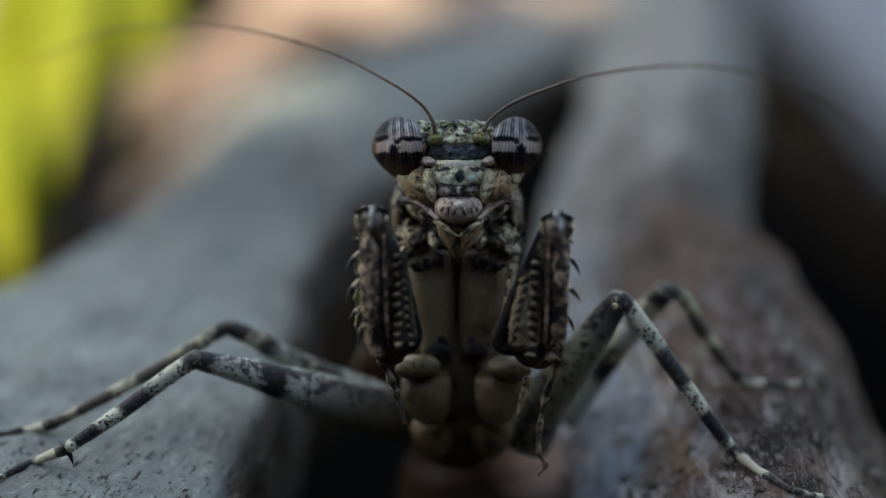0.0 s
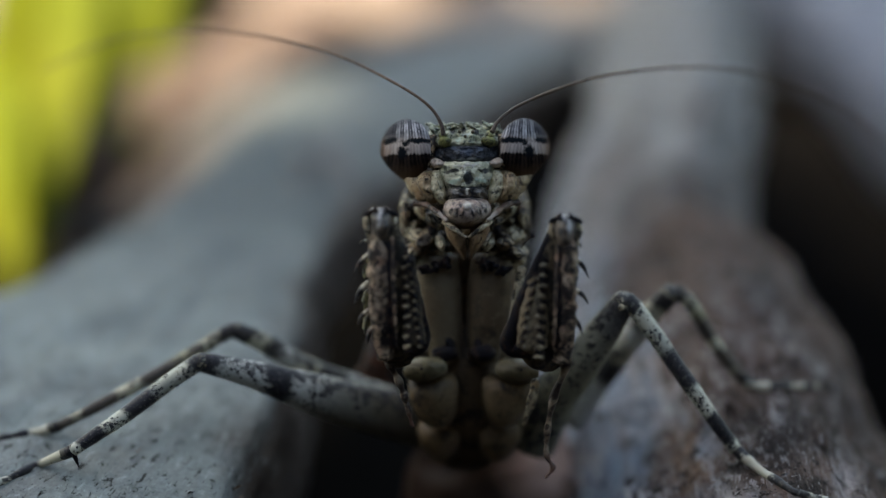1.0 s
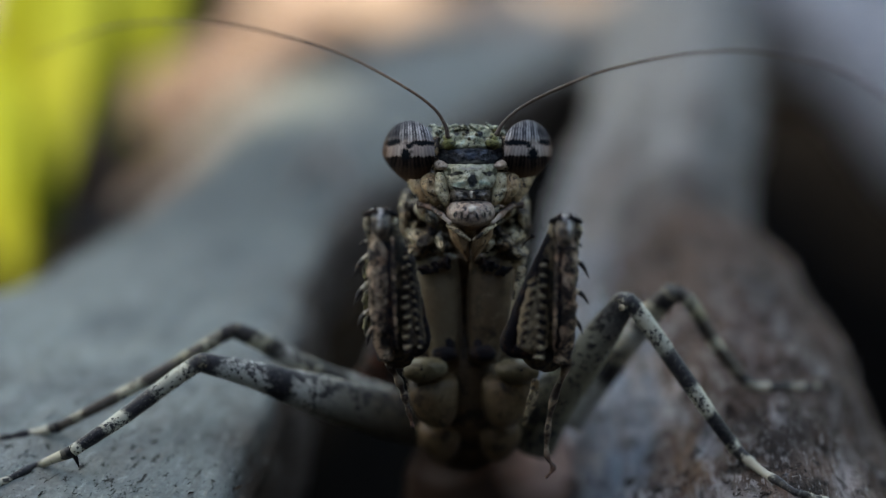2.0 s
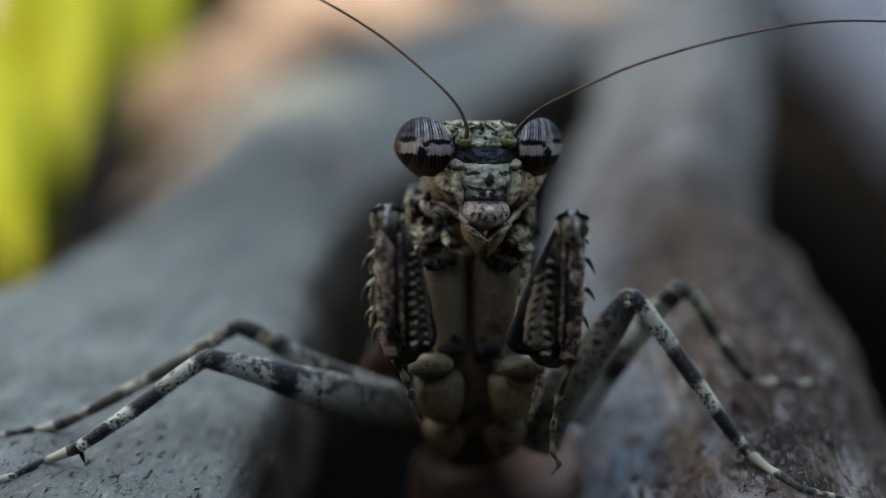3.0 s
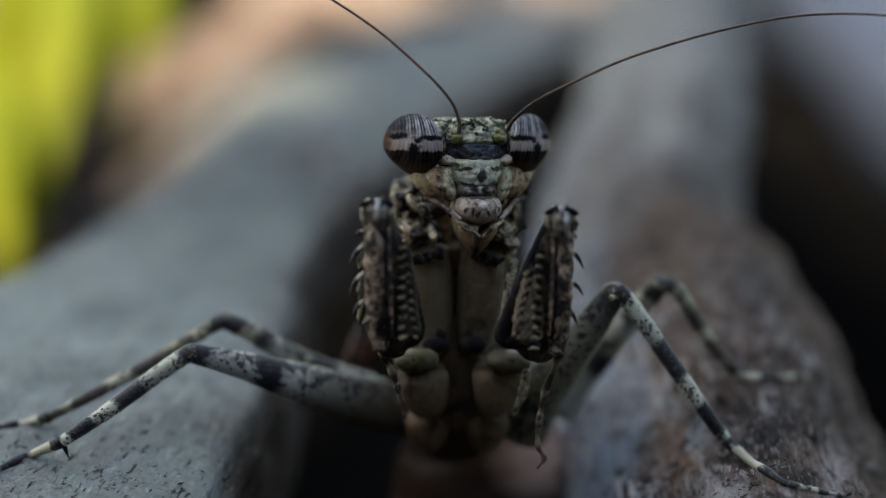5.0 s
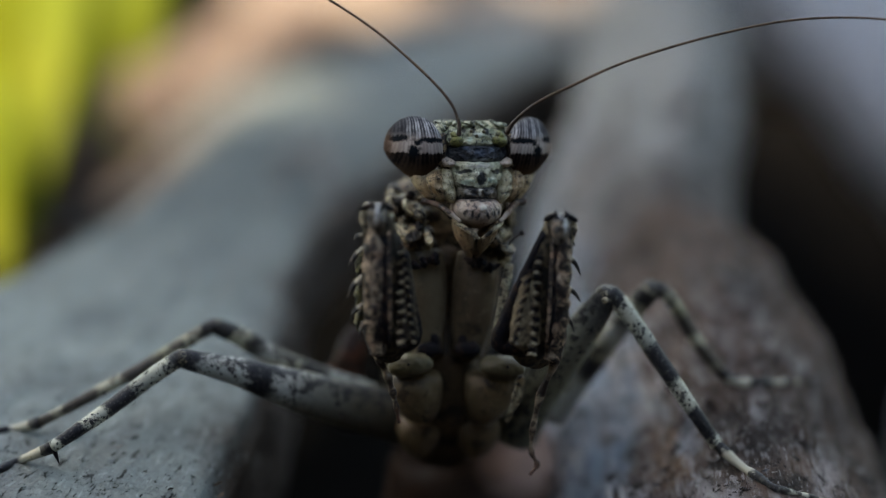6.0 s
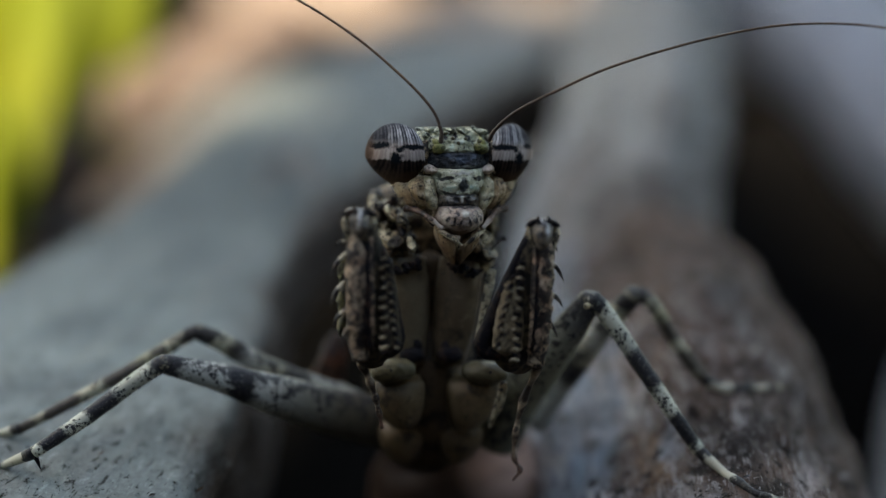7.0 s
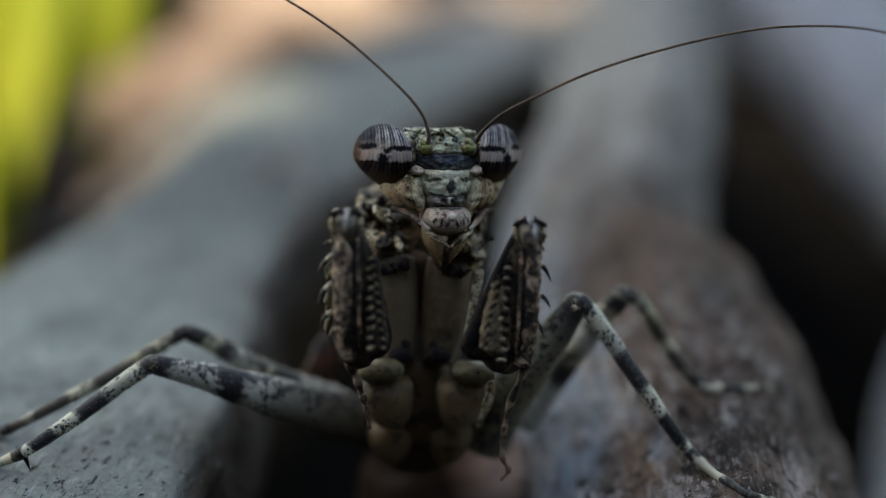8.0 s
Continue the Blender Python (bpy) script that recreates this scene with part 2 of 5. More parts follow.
M_CLYPEUS = mottled("clypeus_cuticle", (0.15, 0.14, 0.125), (0.014, 0.013, 0.014), (0.10, 0.085, 0.075), 3400.0, 0.44, 0.4, 0.3, pivot=NECK,
                    marks=((811, 336, 3, 8, 0, CREAM, 0.5), (799, 337, 8, 9, 15, INK, 0.3), (823, 337, 8, 9, -15, INK, 0.3), (790, 336, 9, 6, 0, (0.22, 0.21, 0.19), 0.5), (832, 337, 9, 6, 0, (0.20, 0.19, 0.18), 0.5), (811, 349, 40, 4, 0, INK, 0.4), (811, 330, 40, 3.5, 0, INK, 0.4)))
M_LABRUM = mottled("lip_plate", (0.38, 0.34, 0.325), (0.045, 0.038, 0.042), (0.31, 0.24, 0.225), 3000.0, 0.36, 0.4, 0.3, pivot=NECK,
                   marks=((782, 372, 4, 8, 0, INK, 0.5), (793, 375, 4, 9, 10, INK, 0.5), (803, 377, 4, 9, 10, INK, 0.5), (820, 376, 4, 10, -10, INK, 0.5), (832, 374, 5, 9, -10, INK, 0.5), (844, 370, 4, 8, 0, INK, 0.5),
                          (811, 362, 10, 8, 0, CREAM, 0.6), (811, 398, 34, 9, 0, (0.24, 0.15, 0.10), 0.5), (811, 351, 40, 3, 0, INK, 0.5)))
M_CHEEK = mottled("cheek_cuticle", (0.56, 0.55, 0.44), (0.03, 0.026, 0.02), (0.40, 0.36, 0.24), 3000.0, 0.38, 0.4, 0.3)
M_BONE = mottled("bone_cuticle", (0.52, 0.49, 0.39), (0.018, 0.015, 0.013), (0.27, 0.21, 0.14), 3200.0, 0.43, blotch=0.40)
M_LIP = mottled("boss_cuticle", (0.52, 0.46, 0.44), (0.03, 0.028, 0.032), (0.29, 0.23, 0.21), 2600.0, 0.36)
M_MANDIBLE = mottled("mandible_cuticle", (0.26, 0.19, 0.125), (0.03, 0.018, 0.013), (0.17, 0.105, 0.065), 2600.0, 0.40)
M_PALP = banded("palp_cuticle", ((0.0, (0.06, 0.034, 0.024)), (0.3, (0.13, 0.078, 0.055)), (0.5, (0.06, 0.034, 0.026)), (0.72, (0.16, 0.10, 0.07)), (0.82, (0.40, 0.34, 0.29)), (1.0, (0.42, 0.36, 0.30))), (0.02, 0.013, 0.011), 3000.0, 0.40)
M_JAW = mottled("jaw_cuticle", (0.44, 0.37, 0.265), (0.03, 0.02, 0.015), (0.25, 0.17, 0.105), 2800.0, 0.42)
M_SOCKET = mottled("socket_cuticle", (0.21, 0.23, 0.10), (0.03, 0.03, 0.015), (0.14, 0.155, 0.06), 2400.0, 0.42)
M_LOBE = mottled("lobe_cuticle", (0.19, 0.20, 0.11), (0.016, 0.016, 0.012), (0.13, 0.12, 0.07), 2400.0, 0.46, blotch=0.44)
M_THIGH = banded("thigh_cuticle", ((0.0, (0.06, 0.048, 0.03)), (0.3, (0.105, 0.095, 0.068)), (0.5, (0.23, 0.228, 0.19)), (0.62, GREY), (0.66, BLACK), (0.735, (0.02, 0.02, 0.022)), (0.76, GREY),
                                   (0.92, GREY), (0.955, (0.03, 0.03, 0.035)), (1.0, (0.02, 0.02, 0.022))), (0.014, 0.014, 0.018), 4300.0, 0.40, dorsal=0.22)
M_THIGH_B = banded("olive_thigh_cuticle", ((0.0, (0.12, 0.115, 0.075)), (0.5, (0.19, 0.185, 0.13)), (0.75, (0.20, 0.20, 0.155)), (0.88, (0.10, 0.10, 0.09)), (0.93, (0.05, 0.05, 0.05)), (1.0, (0.03, 0.03, 0.03))), (0.012, 0.012, 0.014), 2700.0, 0.44, dorsal=0.08)
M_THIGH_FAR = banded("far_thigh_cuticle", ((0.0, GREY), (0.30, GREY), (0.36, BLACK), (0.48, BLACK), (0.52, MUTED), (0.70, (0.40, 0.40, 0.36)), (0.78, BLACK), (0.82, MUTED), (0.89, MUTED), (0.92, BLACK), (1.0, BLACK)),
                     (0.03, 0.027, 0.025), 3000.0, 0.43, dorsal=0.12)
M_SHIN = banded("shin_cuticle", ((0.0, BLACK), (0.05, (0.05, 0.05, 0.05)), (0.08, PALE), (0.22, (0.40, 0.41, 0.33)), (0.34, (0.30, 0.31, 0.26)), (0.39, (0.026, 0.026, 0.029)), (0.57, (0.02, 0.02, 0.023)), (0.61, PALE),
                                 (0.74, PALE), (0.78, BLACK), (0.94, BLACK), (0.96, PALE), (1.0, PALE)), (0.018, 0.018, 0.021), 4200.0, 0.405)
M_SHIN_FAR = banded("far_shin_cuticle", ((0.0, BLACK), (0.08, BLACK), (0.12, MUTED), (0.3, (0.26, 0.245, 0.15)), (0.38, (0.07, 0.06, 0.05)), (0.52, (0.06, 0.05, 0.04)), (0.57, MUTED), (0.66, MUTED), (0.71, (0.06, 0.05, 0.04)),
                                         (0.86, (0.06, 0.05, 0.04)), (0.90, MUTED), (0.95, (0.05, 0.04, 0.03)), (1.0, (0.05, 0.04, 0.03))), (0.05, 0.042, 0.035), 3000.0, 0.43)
M_TARSUS = banded("tarsus_cuticle", ((0.0, BLACK), (0.08, BLACK), (0.1, (0.44, 0.42, 0.33)), (0.32, (0.44, 0.42, 0.33)), (0.35, BLACK), (0.6, BLACK), (0.63, (0.44, 0.42, 0.33)),
                                     (0.76, (0.44, 0.42, 0.33)), (0.79, BLACK), (0.87, BLACK), (0.9, (0.45, 0.4, 0.3)), (1.0, BLACK)), (0.03, 0.028, 0.025), 1900.0, 0.34)
M_FORE_TARSUS = banded("fore_tarsus_cuticle", ((0.0, (0.022, 0.014, 0.011)), (0.2, (0.022, 0.014, 0.011)), (0.25, (0.27, 0.205, 0.145)), (0.33, (0.022, 0.014, 0.011)), (0.42, (0.022, 0.014, 0.011)),
                                               (0.47, (0.27, 0.205, 0.145)), (0.56, (0.022, 0.014, 0.011)), (0.62, (0.27, 0.205, 0.145)), (0.7, (0.025, 0.015, 0.012)),
                                               (0.77, (0.27, 0.205, 0.145)), (0.85, (0.09, 0.05, 0.035)), (1.0, (0.14, 0.07, 0.05))), (0.03, 0.02, 0.016), 1500.0, 0.36)
M_SPINE = banded("spine_cuticle", ((0.0, (0.30, 0.26, 0.19)), (0.30, (0.42, 0.37, 0.28)), (0.42, BLACK), (1.0, BLACK)), (0.1, 0.07, 0.05), 2500.0, 0.3)
HIP = grid(812, 800, 9)
BODY = grid(808, 640, 7)          # upright axis about which the forebody turns
M_KNEE = {sx: mottled("knee_cuticle", (0.17, 0.155, 0.15), (0.012, 0.012, 0.015), (0.15, 0.115, 0.09), 3400.0, 0.42, 0.35, 0.35, pivot=BODY,
                      marks=((kx, ky - 8, 27, 13, 0, (0.016, 0.019, 0.026), 0.35), (kx + 1, ky + 4, 4.5, 22, 4, (0.48, 0.48, 0.48), 0.4), (kx - 12, ky + 14, 7, 10, 10, (0.02, 0.02, 0.024), 0.4), (kx + 13, ky + 14, 7, 10, -10, (0.02, 0.02, 0.024), 0.4),
                             (kx - 9, ky - 10, 2.5, 8, -20, (0.30, 0.31, 0.33), 0.4), (kx + 10, ky - 10, 2.5, 8, 20, (0.30, 0.31, 0.33), 0.4), (kx, ky + 44, 14, 5, 0, (0.03, 0.024, 0.02), 0.5)))
          for sx, kx, ky in ((-1, 658, 380), (1, 985, 392))}
M_JOINT = mottled("joint_cuticle", (0.36, 0.36, 0.31), (0.014, 0.014, 0.016), (0.22, 0.20, 0.15), 3400.0, 0.53, 0.4, 0.3)
# The big pink mark paints the lit right side; the base holds the body's shade.
M_ABDOMEN = mottled("abdomen_cuticle", (0.055, 0.036, 0.028), (0.016, 0.011, 0.009), (0.042, 0.026, 0.019), 900.0, 0.38, pivot=HIP,
                    marks=((975, 850, 115, 90, 0, (0.70, 0.46, 0.36), 0.6), (1010, 880, 8, 7, 0, (0.05, 0.035, 0.03), 0.4), (985, 815, 10, 8, 0, (0.16, 0.115, 0.095), 0.5)))
M_CHANNEL = mottled("groove_cuticle", (0.25, 0.21, 0.15), (0.016, 0.013, 0.011), (0.10, 0.08, 0.055), 3200.0, 0.40)
M_TOOTH = banded("tooth_cuticle", ((0.0, (0.25, 0.21, 0.15)), (0.4, (0.36, 0.30, 0.21)), (0.75, (0.38, 0.32, 0.22)), (0.9, (0.03, 0.02, 0.015)), (1.0, (0.012, 0.01, 0.01))), (0.03, 0.02, 0.015), 2500.0, 0.36)
M_ANTENNA = banded("antenna_cuticle", ((0.0, (0.03, 0.018, 0.012)), (0.06, (0.05, 0.03, 0.02)), (0.14, (0.12, 0.075, 0.048)), (1.0, (0.13, 0.075, 0.05))), (0.05, 0.03, 0.02), 2500.0, 0.35)


def eye_material(mirror):
    """Compound eye: a striped pale crown, a broken black belt over a white one, a black lower half and a brown tip."""
    m, t, b = material("eye_cuticle", 0.45, 0.06)
    b.inputs["IOR"].default_value = 1.12
    c = t.nodes.new("ShaderNodeTexCoord")
    sep = t.nodes.new("ShaderNodeSeparateXYZ")
    t.links.new(c.outputs["Generated"], sep.inputs[0])
    x, z = sep.outputs[0], sep.outputs[2]
    if mirror:
        x = calc(t, "SUBTRACT", 1.0, x)
    ob = coords(t)
    wob = calc(t, "SUBTRACT", noise_of(t, ob, 1700.0, 5.0, 0.62), 0.5)
    fine = calc(t, "SUBTRACT", noise_of(t, ob, 5200.0, 4.0, 0.65), 0.5)
    # meridian stripes that close up towards the crown, uneven in width
    fan = calc(t, "DIVIDE", calc(t, "SUBTRACT", x, 0.47), calc(t, "SUBTRACT", 1.35, calc(t, "MULTIPLY", z, 0.7)))
    phase = calc(t, "ADD", calc(t, "MULTIPLY", fan, 96.0), calc(t, "MULTIPLY", wob, 7.0))
    wave = calc(t, "ADD", calc(t, "SINE", phase), calc(t, "MULTIPLY", calc(t, "SINE", calc(t, "MULTIPLY", phase, 0.31)), 0.9))
    stripe = ramp(t, calc(t, "ADD", calc(t, "MULTIPLY", calc(t, "ADD", wave, calc(t, "MULTIPLY", fine, 3.5)), 0.3), 0.5), ((0.25, 0.0), (0.85, 1.0)))
    h = calc(t, "ADD", calc(t, "ADD", z, calc(t, "MULTIPLY", wob, 0.07)), calc(t, "MULTIPLY", wave, 0.006))
    dark, white = (0.007, 0.009, 0.012), (0.56, 0.50, 0.46)

    def spot(cx, cz, wide, high, soft=0.38):
        u = calc(t, "DIVIDE", calc(t, "SUBTRACT", calc(t, "ADD", x, calc(t, "MULTIPLY", wob, 0.16)), cx), wide)
        v = calc(t, "DIVIDE", calc(t, "SUBTRACT", h, cz), high)
        r = calc(t, "ADD", calc(t, "ADD", calc(t, "MULTIPLY", u, u), calc(t, "MULTIPLY", v, v)), calc(t, "MULTIPLY", fine, 1.2))
        return ramp(t, r, ((1 - soft * 2, 1.0), (1.0, 0.0)))
    crown = mix(t, stripe, (0.045, 0.047, 0.056), (0.38, 0.38, 0.39))
    crown = mix(t, calc(t, "MULTIPLY", ramp(t, noise_of(t, ob, 1500.0, 5.0, 0.6), ((0.44, 0.0), (0.64, 1.0))), 0.55), crown, (0.035, 0.037, 0.045))
    outer = ramp(t, calc(t, "ADD", x, calc(t, "MULTIPLY", wob, 0.5)), ((0.22, 1.0), (0.46, 0.0)))
    crown = mix(t, calc(t, "MULTIPLY", outer, 0.9), crown, (0.022, 0.022, 0.027))
    cap = ramp(t, calc(t, "ADD", z, calc(t, "MULTIPLY", wob, 0.4)), ((0.88, 0.0), (1.0, 1.0)))
    crown = mix(t, calc(t, "MULTIPLY", cap, 0.8), crown, (0.025, 0.026, 0.032))
    crown = mix(t, calc(t, "MULTIPLY", ramp(t, h, ((0.70, 1.0), (0.76, 0.0))), 0.35), crown, (0.24, 0.215, 0.205))
    lower = mix(t, calc(t, "MULTIPLY", stripe, 0.55), (0.010, 0.008, 0.008), (0.052, 0.036, 0.030))
    lower = mix(t, ramp(t, calc(t, "ADD", z, calc(t, "MULTIPLY", wob, 0.2)), ((0.05, 1.0), (0.30, 0.0))), lower, (0.085, 0.052, 0.032))
    pale = mix(t, calc(t, "MULTIPLY", stripe, 0.35), (0.25, 0.215, 0.20), white)
    pale = mix(t, calc(t, "MULTIPLY", ramp(t, x, ((0.06, 1.0), (0.26, 0.0))), 0.6), pale, (0.20, 0.115, 0.075))
    col = mix(t, ramp(t, h, ((0.425, 0.0), (0.455, 1.0))), lower, pale)
    col = mix(t, ramp(t, h, ((0.66, 0.0), (0.70, 1.0))), col, crown)
    for mark in ((0.18, 0.655, 0.20, 0.065), (0.74, 0.640, 0.38, 0.060), (0.43, 0.47, 0.14, 0.12), (0.50, 0.60, 0.08, 0.05)):
        col = mix(t, spot(*mark), col, dark)
    col = mix(t, calc(t, "MULTIPLY", ramp(t, calc(t, "ADD", x, calc(t, "MULTIPLY", wob, 0.15)), ((0.02, 1.0), (0.13, 0.0))), 0.85), col, (0.045, 0.026, 0.018))
    t.links.new(col, b.inputs["Base Color"])
    v = node(t, "TexVoronoi")
    v.inputs["Scale"].default_value = 22000.0
    t.links.new(ob, v.inputs["Vector"])
    bump(t, b, v.outputs["Distance"], 0.25, 0.00002)
    return m


M_EYE_A, M_EYE_B = eye_material(False), eye_material(True)


def wood_material(name, pale, mid, dark, stain, long=(8, 60), coarse=70.0, streak=0.5, pits=0.62, relief=0.0005, flank=None, crust=None, bleach_and_shade=None, pit=1700.0, late=False, scratch=None, shell_size=(34, 52), marks=(), dark_marks=()):
    """Weathered wood: long fibres, cloudy bloom, brown stains, pits and fine grain; flank and length tints add light
    and shade.
    """
    m, t, b = material(name, 0.85, 0.2)
    uv = t.nodes.new("ShaderNodeUVMap")
    mp = t.nodes.new("ShaderNodeMapping")
    mp.inputs["Scale"].default_value = (*long, 1)
    t.links.new(uv.outputs[0], mp.inputs[0])
    fibre = noise_of(t, mp.outputs[0], 1.0, 8.0, 0.7, 0.8)
    ob = coords(t)
    col = mix(t, ramp(t, noise_of(t, ob, coarse, 5.0, 0.62), ((0.38, 0.0), (0.62, 1.0))), pale, mid)
    # One flank takes its own tint: shade on grey_root, sky light on brown_root.
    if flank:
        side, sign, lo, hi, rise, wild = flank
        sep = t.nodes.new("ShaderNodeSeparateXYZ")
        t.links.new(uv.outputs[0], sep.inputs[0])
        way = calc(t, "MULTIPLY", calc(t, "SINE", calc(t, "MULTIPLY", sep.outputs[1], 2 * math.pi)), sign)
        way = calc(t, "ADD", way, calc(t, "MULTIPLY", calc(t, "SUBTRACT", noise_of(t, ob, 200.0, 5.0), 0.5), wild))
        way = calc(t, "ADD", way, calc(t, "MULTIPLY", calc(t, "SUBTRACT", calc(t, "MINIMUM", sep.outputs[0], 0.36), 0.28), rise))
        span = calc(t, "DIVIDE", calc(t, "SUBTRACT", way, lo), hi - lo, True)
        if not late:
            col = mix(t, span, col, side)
    # Tints along the length: real bleaching on brown_root, painted shade and glow on grey_root.
    for tint, lo, hi in bleach_and_shade or ():
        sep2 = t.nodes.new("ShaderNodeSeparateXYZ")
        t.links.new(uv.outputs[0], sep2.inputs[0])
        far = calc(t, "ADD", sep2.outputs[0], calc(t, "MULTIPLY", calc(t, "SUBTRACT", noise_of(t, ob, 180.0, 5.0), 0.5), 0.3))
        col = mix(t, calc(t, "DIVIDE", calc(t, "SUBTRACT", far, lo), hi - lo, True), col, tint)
    if marks:
        col = draw_marks(t, ob, col, marks, Vector(), 6.0, 420.0, 0.0035)
    col = mix(t, calc(t, "MULTIPLY", ramp(t, fibre, ((0.45, 0.0), (0.60, 1.0))), streak), col, stain)
    blot = ramp(t, noise_of(t, ob, 420.0, 5.0, 0.65, 0.5), ((0.54, 0.0), (0.66, 1.0)))
    col = mix(t, calc(t, "MULTIPLY", blot, 0.55), col, tuple((x + y) / 2 for x, y in zip(mid, dark)))
    if crust:
        sm = t.nodes.new("ShaderNodeMapping")
        sm.inputs["Scale"].default_value = (*shell_size, 1)
        t.links.new(uv.outputs[0], sm.inputs[0])
        shell = ramp(t, noise_of(t, sm.outputs[0], 1.0, 8.0, 0.75, 0.6), ((0.505, 0.0), (0.545, 1.0)))
        keep = ramp(t, calc(t, "MULTIPLY", calc(t, "ADD", way, 1.0), 0.5), ((0.12, 0.25), (0.36, 1.0)))
        cap = t.nodes.new("ShaderNodeSeparateXYZ")
        t.links.new(uv.outputs[0], cap.inputs[0])
        low = ramp(t, calc(t, "ADD", cap.outputs[0], calc(t, "MULTIPLY", calc(t, "SUBTRACT", noise_of(t, ob, 260.0, 4.0), 0.5), 0.12)), ((0.17, 1.0), (0.23, 0.0)))
        patch = ramp(t, noise_of(t, ob, 260.0, 4.0, 0.6), ((0.42, 0.15), (0.56, 1.0)))
        col = mix(t, calc(t, "MULTIPLY", calc(t, "MULTIPLY", calc(t, "MULTIPLY", shell, patch), low), keep), col, crust)
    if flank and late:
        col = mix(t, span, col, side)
    # Dark brown patches laid over the crust.
    if dark_marks:
        col = draw_marks(t, ob, col, dark_marks, Vector(), 6.0, 420.0, 0.0035)
    fleck = ramp(t, noise_of(t, ob, pit, 6.0, 0.75), ((pits, 0.0), (pits + 0.03, 1.0)))
    if scratch:
        cut = t.nodes.new("ShaderNodeMapping")
        cut.inputs["Scale"].default_value = (*scratch, 1)
        t.links.new(uv.outputs[0], cut.inputs[0])
        nick = noise_of(t, cut.outputs[0], 1.0, 5.0, 0.7, 0.5)
        fleck = calc(t, "MAXIMUM", fleck, ramp(t, nick, ((0.60, 0.0), (0.635, 1.0))))
        lift = ramp(t, nick, ((0.36, 1.0), (0.42, 0.0)))
        col = mix(t, calc(t, "MULTIPLY", lift, 0.7 if crust else 0.5), col, tuple(0.75 * x for x in crust) if crust else tuple(min(0.7, x * 1.5) for x in pale))
    grain = noise_of(t, ob, 3200.0, 5.0, 0.75)
    col = mix(t, calc(t, "MULTIPLY", fleck, 0.9), col, dark)
    col = mix(t, calc(t, "MULTIPLY", ramp(t, grain, ((0.35, 0.0), (0.75, 1.0))), 0.4), col, dark)
    t.links.new(col, b.inputs["Base Color"])
    both = calc(t, "SUBTRACT", calc(t, "ADD", calc(t, "MULTIPLY", grain, 0.5), calc(t, "MULTIPLY", fibre, 0.9)), calc(t, "MULTIPLY", fleck, 0.5))
    bump(t, b, both, 1.0, relief)
    return m


# Flank shade, a dimmed middle and a far-end glow are painted in.
M_WOOD_GREY = wood_material("grey_wood", (0.295, 0.335, 0.315), (0.24, 0.274, 0.258), (0.030, 0.030, 0.027), (0.20, 0.20, 0.19), (14, 60), 60.0, 0.45, 0.605, 0.0003, ((0.085, 0.058, 0.042), 1, 0.60, 0.78, 0.4, 0.35), bleach_and_shade=(((0.104, 0.130, 0.128), 0.155, 0.32), ((0.145, 0.175, 0.174), 0.38, 0.50), ((0.23, 0.25, 0.245), 0.56, 0.70)), late=True, scratch=(170, 260))
# Blue sky light on the left flank is painted in; upper part bleached grey.
M_WOOD_BROWN = wood_material("brown_wood", (0.16, 0.105, 0.080), (0.040, 0.028, 0.023), (0.014, 0.010, 0.008), (0.20, 0.145, 0.12), (16, 44), 130.0, 0.55, 0.56, 0.0006, ((0.32, 0.40, 0.48), -1, 0.06, 0.36, 0.0, 2.0), (0.60, 0.57, 0.56), (((0.43, 0.435, 0.425), 0.25, 0.38),), 1100.0, scratch=(150, 290), shell_size=(60, 110), dark_marks=((1350, 755, 90, 60, 0, (0.024, 0.017, 0.015), 0.7), (1395, 830, 55, 34, 20, (0.022, 0.016, 0.014), 0.6), (1280, 815, 22, 14, 0, (0.03, 0.022, 0.02), 0.6), (1345, 868, 34, 14, 0, (0.022, 0.016, 0.014), 0.6)),
    marks=((1200, 800, 38, 70, 10, (0.30, 0.18, 0.11), 0.6), (1190, 735, 30, 32, 0, (0.44, 0.46, 0.49), 0.6), (1235, 770, 26, 36, 15, (0.40, 0.43, 0.48), 0.6), (1265, 862, 70, 34, 0, (0.46, 0.42, 0.41), 0.6),
    (1470, 845, 45, 50, 20, (0.36, 0.32, 0.31), 0.6), (1330, 600, 150, 90, 0, (0.095, 0.066, 0.056), 0.6)))
M_WOOD_BEIGE = wood_material("beige_wood", (0.30, 0.21, 0.165), (0.22, 0.145, 0.11), (0.08, 0.05, 0.04), (0.34, 0.26, 0.21), (8, 30), 60.0, 0.5)
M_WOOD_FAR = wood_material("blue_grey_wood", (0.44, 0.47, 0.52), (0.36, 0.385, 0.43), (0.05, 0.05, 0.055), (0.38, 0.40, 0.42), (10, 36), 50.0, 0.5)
M_KNOT = wood_material("knot_wood", (0.28, 0.28, 0.27), (0.23, 0.225, 0.21), (0.05, 0.045, 0.04), (0.26, 0.25, 0.23), (8, 20), 90.0, 0.4)
M_FLAKE = wood_material("bleached_flake", (0.34, 0.31, 0.30), (0.20, 0.17, 0.155), (0.08, 0.065, 0.055), (0.5, 0.48, 0.47), (3, 8), 300.0, 0.4, 0.6, 0.0001)
M_RUST = wood_material("rusty_flake", (0.36, 0.21, 0.12), (0.24, 0.13, 0.07), (0.05, 0.03, 0.02), (0.42, 0.28, 0.18), (3, 8), 300.0, 0.4, 0.6, 0.0001)
M_SPECK = mottled("lichen_speck", (0.03, 0.026, 0.024), (0.01, 0.009, 0.009), (0.06, 0.04, 0.03), 2400.0, 0.5, 0.9, 0.1)


